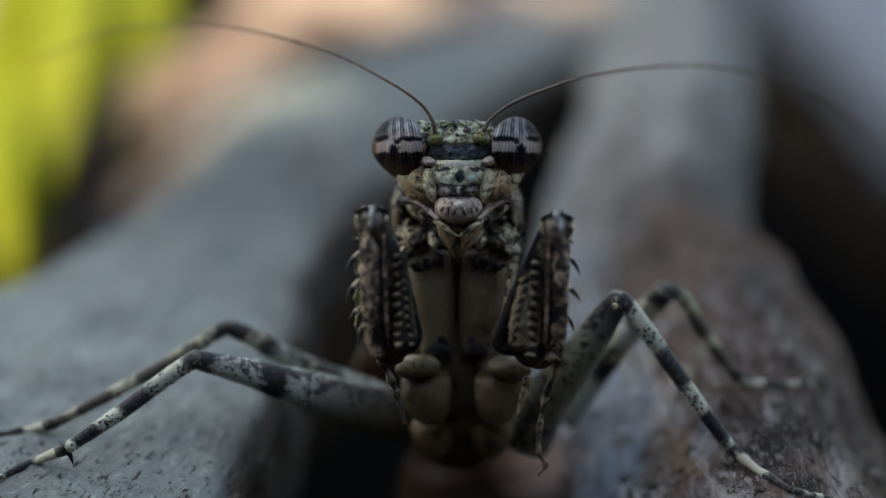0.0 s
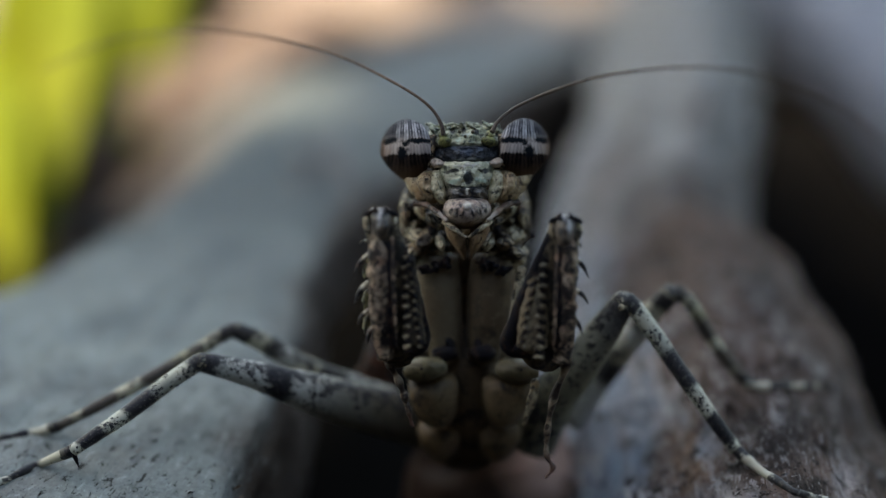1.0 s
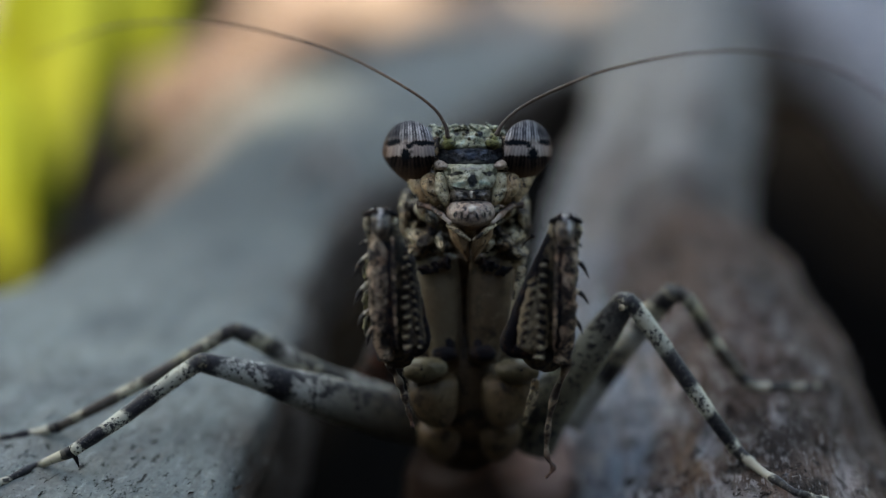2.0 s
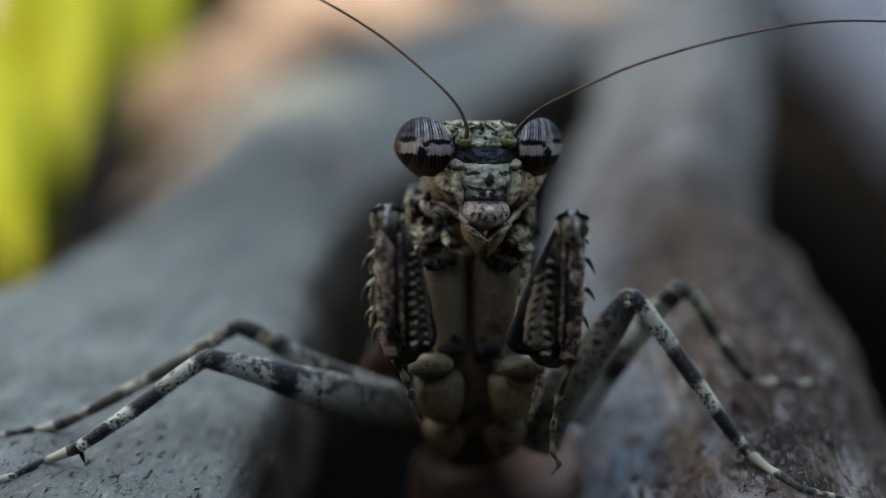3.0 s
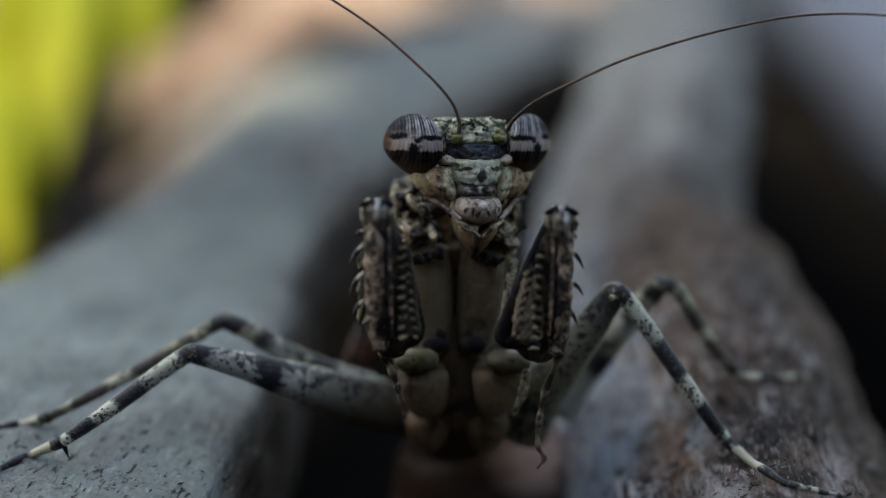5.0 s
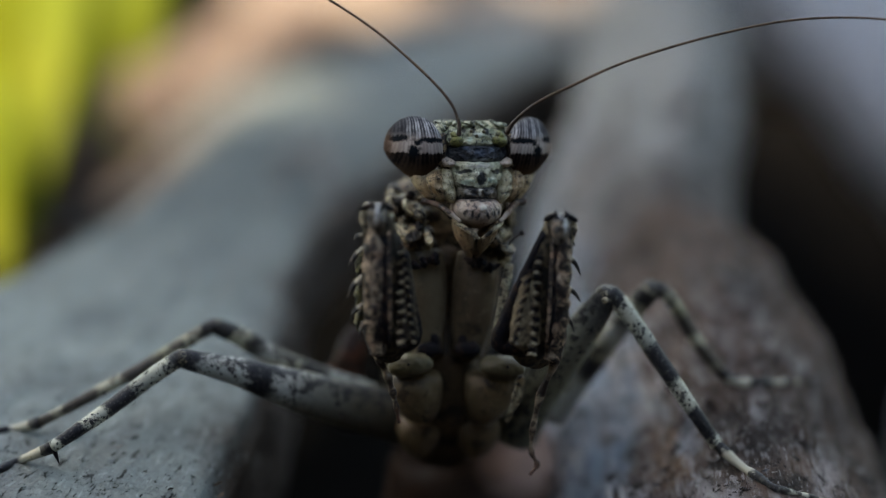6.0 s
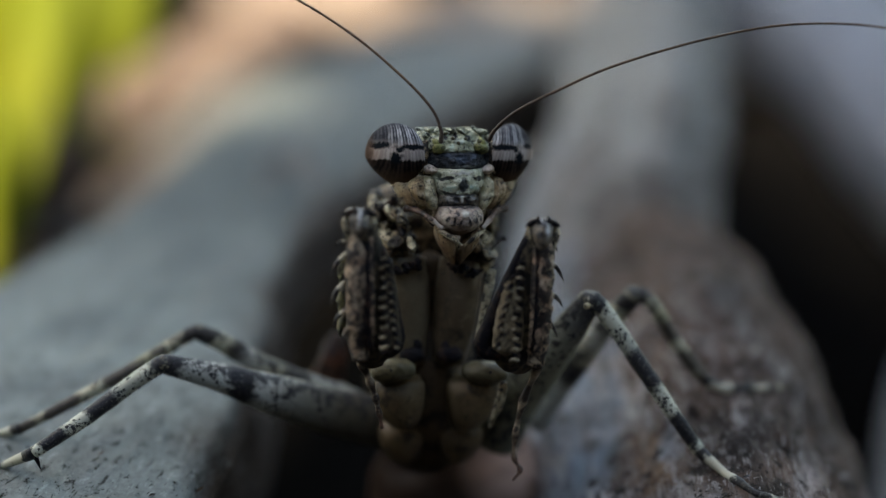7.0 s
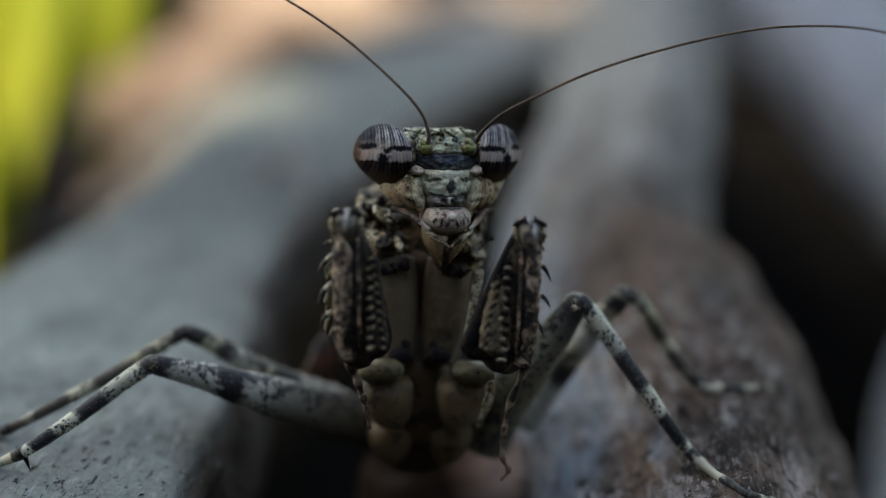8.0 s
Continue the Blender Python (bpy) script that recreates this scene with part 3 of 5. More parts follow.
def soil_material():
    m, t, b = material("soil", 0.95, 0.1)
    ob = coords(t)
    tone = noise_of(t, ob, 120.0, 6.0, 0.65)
    # Darker than real soil: the shade of the hollows is in these tones.
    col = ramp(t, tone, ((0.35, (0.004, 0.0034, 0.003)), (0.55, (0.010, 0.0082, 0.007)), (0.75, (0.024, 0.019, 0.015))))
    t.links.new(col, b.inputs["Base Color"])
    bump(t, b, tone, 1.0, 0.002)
    return m


def leaf_material(name, a, bcol, through_it):
    m, t, b = material(name, 0.65, 0.15)
    ob = coords(t)
    col = mix(t, ramp(t, noise_of(t, ob, 45.0, 4.0), ((0.38, 0.0), (0.62, 1.0))), a, bcol)
    col = mix(t, calc(t, "MULTIPLY", noise_of(t, ob, 700.0, 3.0), 0.3), col, tuple(v * 0.5 for v in a))
    t.links.new(col, b.inputs["Base Color"])
    tr = t.nodes.new("ShaderNodeBsdfTranslucent")
    t.links.new(col, tr.inputs["Color"])
    mx = t.nodes.new("ShaderNodeMixShader")
    mx.inputs[0].default_value = through_it
    t.links.new(b.outputs[0], mx.inputs[1])
    t.links.new(tr.outputs[0], mx.inputs[2])
    t.links.new(mx.outputs[0], t.nodes["Material Output"].inputs["Surface"])
    return m


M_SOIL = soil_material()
M_LEAF = leaf_material("yellow_green_leaf", (0.24, 0.30, 0.012), (0.32, 0.31, 0.014), 0.5)
M_LEAF_DEEP = leaf_material("green_leaf", (0.14, 0.24, 0.03), (0.22, 0.32, 0.04), 0.4)
M_LITTER = leaf_material("dry_leaf", (0.31, 0.235, 0.185), (0.25, 0.175, 0.135), 0.15)
M_LITTER_PALE = leaf_material("pale_dry_leaf", (0.40, 0.33, 0.28), (0.34, 0.27, 0.23), 0.15)

# ---- the ground and the wood ----
def soil():
    bm = bmesh.new()
    n, size = 250, 0.3
    rows = []
    for i in range(n + 1):
        row = []
        for j in range(n + 1):
            # fine in the middle, reaching far out
            x = math.copysign(abs(2 * i / n - 1) ** 4.2, i - n / 2) * 6.0
            y = math.copysign(abs(2 * j / n - 1) ** 4.2, j - n / 2) * 6.0
            z = noise.fractal(Vector((x * 30, y * 30, 0)), 0.9, 2.0, 4) * 0.003 - 0.004 if abs(x) < size and abs(y) < size else -0.004
            # Deep pits added so that the gaps beside the roots stay dark.
            for hx, hy, wide, deep in ((0.054, 0.066, 0.025, 0.28), (-0.007, 0.031, 0.018, 0.10)):
                z -= deep * math.exp(-((x - hx) ** 2 + (y - hy) ** 2) / (2 * wide * wide))
            row.append(bm.verts.new((x, y, z)))
        rows.append(row)
    for i in range(n):
        for j in range(n):
            bm.faces.new((rows[i][j], rows[i + 1][j], rows[i + 1][j + 1], rows[i][j + 1])).smooth = True
    me = bpy.data.meshes.new("ground")
    bm.to_mesh(me)
    bm.free()
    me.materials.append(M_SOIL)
    return tagged(new("ground", me), "near-black forest soil under the wood, hollow shade in its colour", "ground", kind="structure")


def bank():
    """Steep earth bank in an arc behind the lens, unseen, added to block front light."""
    bm = bmesh.new()
    cols, rows, rings = 72, 26, []
    for i in range(cols + 1):
        a = radians(-80 + 160 * i / cols)
        ring = []
        for j in range(rows + 1):
            u = j / rows
            if u < 0.7:
                r, z = 0.235 + 0.05 * u, -0.02 + 0.30 * u / 0.7
            else:
                r, z = 0.27 + 0.16 * (u - 0.7) / 0.3, 0.28 - 0.30 * max(0.0, (u - 0.8) / 0.2)
            q = Vector((math.sin(a), -math.cos(a), 0)) * r + Vector((0, 0, z))
            q += Vector((math.sin(a), -math.cos(a), 0)) * 0.018 * noise.fractal(q * 22, 0.9, 2.1, 5)
            ring.append(bm.verts.new(q))
        rings.append(ring)
    for i in range(cols):
        for j in range(rows):
            bm.faces.new((rings[i][j], rings[i + 1][j], rings[i + 1][j + 1], rings[i][j + 1])).smooth = True
    for ring in (rings[0], rings[-1]):
        bm.faces.new(ring)
    bmesh.ops.recalc_face_normals(bm, faces=bm.faces[:])
    me = bpy.data.meshes.new("bank")
    bm.to_mesh(me)
    bm.free()
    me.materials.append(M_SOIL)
    return tagged(new("bank", me), "unseen dark earth bank added to hold off light from the front", "bank", kind="structure")


WOOD = []


def root(name, axis, radii, mat, label, category="root", rough=0.5, grain=0.25, lobes=0.1, seed=0.0, rings=240, sides=110, flat=1.0, side=(0.3, 1, 0.2), boxy=2.0):
    def form(a, u):
        square = (abs(math.cos(a)) ** boxy + abs(math.sin(a)) ** boxy) ** (-1 / boxy)
        ridge = 0.022 * noise.noise(Vector((math.cos(a) * 9, math.sin(a) * 9, u * 16 + seed))) + 0.012 * noise.noise(Vector((math.cos(a) * 22, math.sin(a) * 22, u * 40 + seed)))
        return square + ridge + lobes * math.sin(3 * a + seed + u * 3) * 0.6 + lobes * 0.5 * math.sin(7 * a + seed * 2 - u * 5) + 0.012 * math.sin(31 * a + u * 9)
    bm = tube([grid(*p) for p in axis], radii, rings=rings, sides=sides, flat=flat, side=side, rough=rough, grain=grain, shape=form)
    WOOD.append(BVHTree.FromBMesh(bm))
    return tagged(part(name, bm, mat), label, category)


soil()
bank()
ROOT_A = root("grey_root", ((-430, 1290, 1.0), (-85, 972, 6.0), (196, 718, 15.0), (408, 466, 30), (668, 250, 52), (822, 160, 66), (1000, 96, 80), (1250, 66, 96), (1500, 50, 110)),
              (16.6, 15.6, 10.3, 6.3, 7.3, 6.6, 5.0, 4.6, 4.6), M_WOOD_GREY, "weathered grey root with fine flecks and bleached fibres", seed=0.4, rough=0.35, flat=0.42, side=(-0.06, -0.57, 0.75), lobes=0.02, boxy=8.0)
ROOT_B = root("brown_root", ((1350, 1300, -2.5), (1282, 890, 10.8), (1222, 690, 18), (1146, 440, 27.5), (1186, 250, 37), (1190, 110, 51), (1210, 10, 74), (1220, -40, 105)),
              (8.4, 7.8, 7.6, 5.5, 5.0, 4.6, 5.0, 5.0), M_WOOD_BROWN, "rough brown root with sky light painted blue-grey on one flank", seed=2.1, rough=0.5, flat=0.85, side=(-0.6, -0.55, 0.6), lobes=0.05, boxy=3.6)
BRANCH = root("fallen_branch", ((-150, 430, 68), (100, 290, 69), (350, 175, 72), (590, 45, 80)),
     (3.0, 3.4, 3.8, 2.6), M_WOOD_BEIGE, "pale beige fallen branch lying on the soil", "branch", seed=1.0, rings=60, sides=32)
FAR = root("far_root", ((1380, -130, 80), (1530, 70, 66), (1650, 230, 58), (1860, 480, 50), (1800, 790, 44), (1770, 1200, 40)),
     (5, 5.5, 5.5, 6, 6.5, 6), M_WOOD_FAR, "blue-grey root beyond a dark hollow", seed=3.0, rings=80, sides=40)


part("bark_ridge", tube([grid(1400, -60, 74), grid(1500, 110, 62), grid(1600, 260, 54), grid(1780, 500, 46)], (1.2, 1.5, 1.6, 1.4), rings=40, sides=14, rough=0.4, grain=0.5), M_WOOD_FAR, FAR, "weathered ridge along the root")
# Brown strip added for the shade line along the branch's lower edge.
part("shade_strip", tube([grid(120, 405, 64), grid(180, 385, 64), grid(250, 350, 65), grid(335, 295, 66), grid(440, 205, 70), grid(530, 118, 76), grid(580, 60, 80)], (0.8, 1.4, 1.8, 2.0, 2.1, 1.9, 1.3), rings=40, sides=18, rough=0.5, grain=0.4), M_WOOD_BROWN, BRANCH, "dark brown strip standing for the shaded lower edge")


def wood_hit(px, py):
    """Where the lens meets the wood through the grid place: the point, its normal, and which root."""
    eye = Vector((0, -DIST, 0))
    way = (grid(px, py) - eye).normalized()
    best = None
    for k, tree in enumerate(WOOD[:2]):
        hit = tree.ray_cast(eye, way)
        if hit[0] is not None and (best is None or hit[3] < best[3]):
            n = hit[1] if hit[1].dot(way) < 0 else -hit[1]
            best = hit[0], n, k, hit[3]
    return best


def on_wood(px, py, lift=0.0):
    """The same point, lifted off the wood."""
    hit = wood_hit(px, py)
    return hit[0] + hit[1] * lift if hit else None


knot = [on_wood(px, py, -0.1) for px, py in ((520, 330), (536, 288), (572, 268), (604, 300), (612, 350))]
part("knot", tube(knot, (0.4, 0.8, 0.9, 0.8, 0.4), rings=24, sides=14, rough=0.3, grain=0.8), M_KNOT, ROOT_A, "dark arched knot")

# ---- the mantis ----
mantis = new("bark_mantis")
PIVOT[mantis.name] = HIP
mantis.matrix_basis = PLACE @ Matrix.Translation(HIP * MM)
tagged(mantis, "mottled grey-brown bark mantis raised on weathered roots", "mantis")


def blob(places, mat_radii=None, **kw):
    bm = bmesh.new()
    for px, py, d, rx, ry, rz, turn in places:
        ball(bm, grid(px, py, d), (g(d, rx), g(d, ry), g(d, rz)), turn, **kw)
    return bm


def run(places, radii, **kw):
    """A tube through grid places, radii in grid units."""
    return tube([grid(*p) for p in places], [g(p[2], r) for p, r in zip(places, radii)], **kw)


def plate(rows, curve, bulge, thick=0.5, rough=0.0, grain=3.0, n=22, m=22):
    """A rounded shell: rows of (height, centre, half width, depth) on the grid; it bends back to its sides and swells in the middle."""
    bm = bmesh.new()
    line = spline([Vector((c, h, d)) for h, c, w, d in rows], n)
    wide = [v.x for v in spline([Vector((w, 0, 0)) for h, c, w, d in rows], n)]
    skins = []
    for back in (0, 1):
        skin = []
        for i, (q, w) in enumerate(zip(line, wide)):
            u = i / n
            strip = []
            for j in range(m + 1):
                f = 2 * j / m - 1
                swell = math.sqrt(max(0.0, 1 - f ** 4)) * math.sqrt(max(0.0, math.sin(math.pi * u)))
                p = grid(q.x + f * w, q.y, q.z + curve * f * f - (0 if back else bulge * swell) + (thick if back else 0))
                if rough and not back:
                    p += Vector((0, -1, 0.3)) * rough * noise.fractal(p * grain, 0.8, 2.1, 5) * swell
                strip.append(bm.verts.new(p))
            skin.append(strip)
        skins.append(skin)
    for skin in skins:
        for i in range(n):
            for j in range(m):
                bm.faces.new((skin[i][j], skin[i][j + 1], skin[i + 1][j + 1], skin[i + 1][j])).smooth = True
    a, b = skins
    for i in range(n):
        for j in (0, m):
            bm.faces.new((a[i][j], a[i + 1][j], b[i + 1][j], b[i][j])).smooth = True
    for j in range(m):
        for i in (0, n):
            bm.faces.new((a[i][j], a[i][j + 1], b[i][j + 1], b[i][j])).smooth = True
    return bm


# forebody
thorax = part("thorax", run(((806, 335, 5), (806, 400, 5), (806, 480, 5.4), (808, 620, 8), (812, 760, 10)), (96, 108, 104, 95, 80), rings=40, sides=30, flat=0.5,
                            rough=0.22, grain=1.6), M_BARK, mantis, "rugged brown pronotum", BODY)
for sx in (-1, 1):
    def mx(x):
        return 808 + sx * x
    part("collar_plate", blob([(mx(98), 352, 3.4, 16, 14, 20, (0, 0, sx * 20)), (mx(104), 392, 3.4, 13, 14, 26, (0, 0, 0)), (mx(92), 430, 3.0, 22, 16, 20, (0, 0, 0))],
                              rough=0.14, grain=2.4), M_BARK, thorax)
    part("neck_fold", blob([(mx(62), 385, 2.4, 30, 18, 10, (0, sx * 20, 0)), (mx(58), 412, 2.2, 34, 20, 13, (0, -sx * 10, 0)), (mx(56), 440, 2.0, 36, 22, 14, (0, sx * 14, 0)),
                            (mx(84), 372, 2.8, 16, 14, 18, (0, 0, 0))], rough=0.12, grain=2.2), M_BARK, thorax, "wrinkled brown neck skin")
    part("coxa_cap", blob([(mx(46), 448, 1.7, 13, 12, 18, (0, sx * 25, 0)), (mx(86), 452, 1.9, 22, 12, 20, (0, -sx * 15, 0)), (mx(66), 448, 1.8, 16, 11, 12, (0, sx * 30, 0))], segs=24, rough=0.22, grain=2.6), M_BONE, thorax)
    rnd = random.Random(5 + sx)
    for mat, n, size, depth in ((M_BARK, 16, 12, 1.9), (M_DARK, 4, 12, 1.7), (M_BONE, 9, 9, 1.5)):
        lumps = [(mx(rnd.uniform(42, 110)), rnd.uniform(345, 450), rnd.uniform(depth, depth + 0.8), size * rnd.uniform(0.6, 1.4), size * rnd.uniform(0.3, 0.9), size * rnd.uniform(0.25, 0.6), (rnd.uniform(-40, 40), sx * rnd.uniform(-20, 75), rnd.uniform(-30, 30)))
                 for k in range(n)]
        tagged(part("neck_rugosity", blob(lumps, segs=14, rough=0.24, grain=3.4), mat, thorax, "ragged bark-like tubercles"), kind="stuff")
    folds = ((M_BARK, 340, 405, 104, 11, 1.9, 0), (M_BONE, 348, 388, 84, 12, 1.5, -10), (M_BARK, 360, 400, 66, 13, 1.2, -8), (M_BONE, 394, 432, 90, 16, 1.3, -6), (M_BARK, 402, 440, 68, 18, 0.9, 4),
             (M_DARK, 372, 420, 52, 9, 1.3, 6), (M_BONE, 408, 442, 48, 9, 0.7, -6), (M_BARK, 424, 456, 84, 20, 1.0, 8))
    for mat, top, low, out, wide, near, slant in folds:
        wide *= 1.0 if sx < 0 else 1.1
        part("neck_plate", plate(((top, mx(out), wide * 0.4, near + 0.7), (top * 0.7 + low * 0.3, mx(out + slant * 0.4), wide, near + 0.1), (top * 0.3 + low * 0.7, mx(out + slant), wide * 0.95, near - 0.3), (low, mx(out + slant * 1.6), wide * 0.3, near - 0.2)),
                                 0.5, 0.22, 0.5, rough=0.22, grain=2.6, n=18, m=16), mat, thorax, "ragged tan neck plate")
    part("coxa_mark", blob([(mx(34), 462, 0.8, 12, 8, 9, (0, sx * 20, 0)), (mx(70), 474, 0.9, 15, 8, 6, (0, -sx * 16, 0)), (mx(52), 466, 0.8, 6, 6, 8, (0, 0, 0))],
                           segs=20, rough=0.22, grain=5.0), M_DARK, thorax, "black edge of the coxa")
    coxa = part("fore_coxa", run(((mx(50), 452, 2.0), (mx(46), 500, 2.0), (mx(42), 560, 2.2), (mx(34), 632, 2.6)), (38, 41, 38, 27), rings=26, sides=22, flat=0.75, rough=0.03, grain=1.2),
                M_COXA, thorax, "smooth pale grey fore coxa")
    part("joint_spot", blob([(mx(33), 622, 1.8, 24, 10, 15, (0, 0, 0)), (mx(26), 604, 1.9, 9, 8, 14, (0, sx * 20, 0))], rough=0.10, grain=3.0), M_DARK, thorax)
    knob = (-76, 646, 38, 21) if sx < 0 else (101, 648, 38, 19)
    kx, ky = 808 + knob[0] - sx * 4, knob[1]
    part("trochanter", plate(((ky - 17, kx - sx * 8, 18, 1.2), (ky - 8, kx - sx * 5, 34, 0.9), (ky + 6, kx - sx * 3, 39, 0.8), (ky + 18, kx, 32, 0.9), (ky + 27, kx + sx * 4, 12, 1.2)), 0.3, 0.10, 0.7, rough=0.08, grain=2.0), M_KNOB, thorax, "pale rounded trochanter with a black dot")
    part("trochanter_dot", blob([(808 + knob[0] * 1.0, knob[1] + 3, 0.48, 2.6, 2.0, 2.6, (0, 0, 0))], segs=8), M_DARK, thorax)
    a, b = (54, 44) if sx < 0 else (76, 64)
    part("mid_coxa", plate(((656, mx(a), 34, 2.2), (672, mx(a), 43, 1.7), (700, mx(a - 1), 43, 1.6), (728, mx(a - 4), 36, 1.8), (746, mx(a - 8), 24, 2.1), (754, mx(a - 10), 14, 2.2)), 0.35, 0.12, 0.8, rough=0.08, grain=1.6), M_COXA_LOW, thorax, "flat brown middle coxa")
    part("hind_coxa", plate(((738, mx(b), 30, 3.8), (755, mx(b), 38, 3.4), (780, mx(b - 2), 36, 3.4), (802, mx(b - 6), 26, 3.8), (814, mx(b - 8), 12, 4.0)), 0.4, 0.15, 0.9, rough=0.08, grain=1.6), M_COXA_LOW, thorax, "flat brown hind coxa")
part("breast_plate", run(((808, 455, 3.2), (806, 560, 3.6), (810, 650, 3.4), (814, 740, 4.2), (816, 810, 6.5)), (40, 36, 56, 62, 50), rings=20, sides=16, flat=0.5, rough=0.06, grain=1.8), M_STERNUM, thorax, "dark brown breast")
part("side_flap", run(((910, 470, 0.9), (903, 510, 0.9), (892, 562, 1.0), (884, 604, 1.2)), (8, 9, 5, 3), rings=12, sides=10, flat=0.5), M_BONE, thorax, "pale edge of the wing base")
part("rear_flap", run(((934, 668, 0.6), (928, 705, 0.9), (914, 748, 1.6)), (7, 9, 3), rings=12, sides=10, flat=0.5, rough=0.05, grain=2.0), M_BONE, thorax)
part("wing_case", run(((668, 590, 9), (655, 640, 9), (650, 700, 10), (668, 760, 11)), (14, 26, 34, 20), rings=18, sides=14, flat=0.5, rough=0.1, grain=1.2), M_RED, thorax, "reddish-brown wing edge")


def bed_line(first, second, sx):
    """Middle line and half width of the strip between two rows of teeth."""
    out = []
    for u in (0.0, 0.33, 0.67, 1.0):
        a, b = first[round(u * (len(first) - 1))], second[round(u * (len(second) - 1))]
        out.append(((a[0] + b[0]) / 2 - sx * 3, (a[1] + b[1]) / 2, abs(a[0] - b[0]) / 2 + 10))
    return out


def foreleg(sx, name, femur_path, femur_r, strip, ridge, tibia, inner, outer_row, spines, tarsus, tarsus_r, knee):
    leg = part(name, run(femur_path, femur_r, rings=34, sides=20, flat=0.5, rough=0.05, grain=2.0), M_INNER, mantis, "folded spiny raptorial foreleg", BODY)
    part("outer_flank", run(*strip, rings=40, sides=16, flat=0.9, rough=0.12, grain=2.4), M_FEMUR, leg, "pinkish mottled outer flank")
    part("groove", run([(x + sx * 7, y, d + 0.25) for x, y, d in ridge], (6, 7, 7, 5), rings=22, sides=8, rough=0.03, grain=3.0), M_DARK, leg)
    part("ridge", run(ridge, (2.4, 3.0, 3.0, 2.4), rings=30, sides=8, rough=0.03, grain=4.0), M_FEMUR, leg, "thin tan keel")
    part("tibia", run(*tibia, rings=26, sides=12, flat=0.9, rough=0.05, grain=2.5), M_DARK, leg, "dark folded tibia")
    bed = bed_line(inner, outer_row, sx)
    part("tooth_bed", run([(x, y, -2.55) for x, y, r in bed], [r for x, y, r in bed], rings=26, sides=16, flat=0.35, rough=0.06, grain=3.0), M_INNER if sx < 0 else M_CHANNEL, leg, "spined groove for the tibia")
    kx, ky = knee
    part("knee", plate(((ky - 17, kx, 15, -2.9), (ky - 10, kx, 22, -3.1), (ky + 6, kx, 22, -3.2), (ky + 24, kx, 19, -3.2), (ky + 46, kx, 15, -3.0)), 0.5, 0.4, 0.9, rough=0.10, grain=3.2), M_KNEE[sx], leg, "dark knee streaked with white")
    for lx in (-1, 1):
        part("knee_lobe", run(((kx + lx * 24, ky - 2, -2.9), (kx + lx * 25, ky + 12, -3.0), (kx + lx * 20, ky + 38, -3.0)), (3.5, 6, 2.5), rings=12, sides=8, flat=0.7), M_BONE, leg)
        part("knee_crest", run(((kx + lx * 13, ky - 12, -3.2), (kx + lx * 24, ky - 6, -3.1), (kx + lx * 31, ky - 3, -3.0)), (4, 5, 1.2), rings=8, sides=8), M_DARK, leg)
        part("knee_tip", run(((kx + lx * 9, ky - 8, -3.4), (kx + lx * 10, ky - 15, -3.3), (kx + lx * 8, ky - 20, -3.0)), (4, 4, 1.5), rings=8, sides=8), M_DARK, leg)
    for x, y, length, size in inner:
        part("tooth", run(((x + sx * 2, y + 3, -2.75), (x - sx * length * 0.5, y, -3.15), (x - sx * length, y - 5, -3.2)), (size, size * 0.7, 0.4), rings=4, sides=6, flat=0.5), M_TOOTH if sx < 0 else M_DARK, leg)
        part("tooth", run(((x + sx * 1, y + 11, -2.85), (x - sx * length * 0.7, y + 8, -3.1), (x - sx * length * 1.3, y + 13, -3.1)), (size * 0.6, size * 0.5, 0.3), rings=4, sides=6, flat=0.5), M_DARK if sx < 0 else M_TOOTH, leg)
    for x, y, length, size in outer_row:
        part("tooth", run(((x + sx * 3, y - 2, -2.6), (x - sx * length * 0.4, y + 2, -3.0), (x - sx * length * 0.8, y + 8, -3.0)), (size * 0.8, size * 0.55, 0.4), rings=5, sides=6), M_DARK, leg)
        part("tooth", run(((x + sx * 2, y + 8, -2.6), (x - sx * length * 0.3, y + 9, -2.95), (x - sx * length * 0.6, y + 6, -3.0)), (size * 0.7, size * 0.45, 0.3), rings=4, sides=6), M_TOOTH, leg)
    for x, y, tx, ty, r in spines:
        part("spine", run(((x - sx * 6, y - 4, -2.2), ((x + tx) / 2 + sx * 1, (y + ty) / 2 - 4, -2.3), (tx, ty, -2.3)), (r, r * 0.8, 0.6), rings=8, sides=8), M_SPINE, leg)
    rnd = random.Random(int(kx))
    (fp, fr) = strip
    bumps = []
    for k in range(40):
        u = rnd.uniform(0, 2.99)
        i, f = int(u), u - int(u)
        x, y, d = (fp[i][n] * (1 - f) + fp[i + 1][n] * f for n in range(3))
        r = fr[i] * (1 - f) + fr[i + 1] * f
        a = rnd.uniform(-1.2, 1.2)
        bumps.append((x + r * math.sin(a) * 0.96, y, d - g(0, r) * math.cos(a) * 0.86, rnd.uniform(2, 4.5), rnd.uniform(2, 4), rnd.uniform(2, 6), (0, 0, 0)))
    tagged(part("flank_rugosity", blob(bumps, segs=8), M_BARK, leg), kind="stuff")
    part("fore_tarsus", run(tarsus, tarsus_r, rings=60, sides=10, shape=lambda a, u: 1 + 0.28 * math.cos(u * 2 * math.pi * 6)), M_FORE_TARSUS, leg, "banded hanging tarsus")
    return leg


def row_of(a, b, n, length, size):
    return [(a[0] + (b[0] - a[0]) * i / (n - 1) + random.uniform(-2, 2), a[1] + (b[1] - a[1]) * i / (n - 1), length * random.uniform(0.8, 1.2), size * random.uniform(0.85, 1.15)) for i in range(n)]


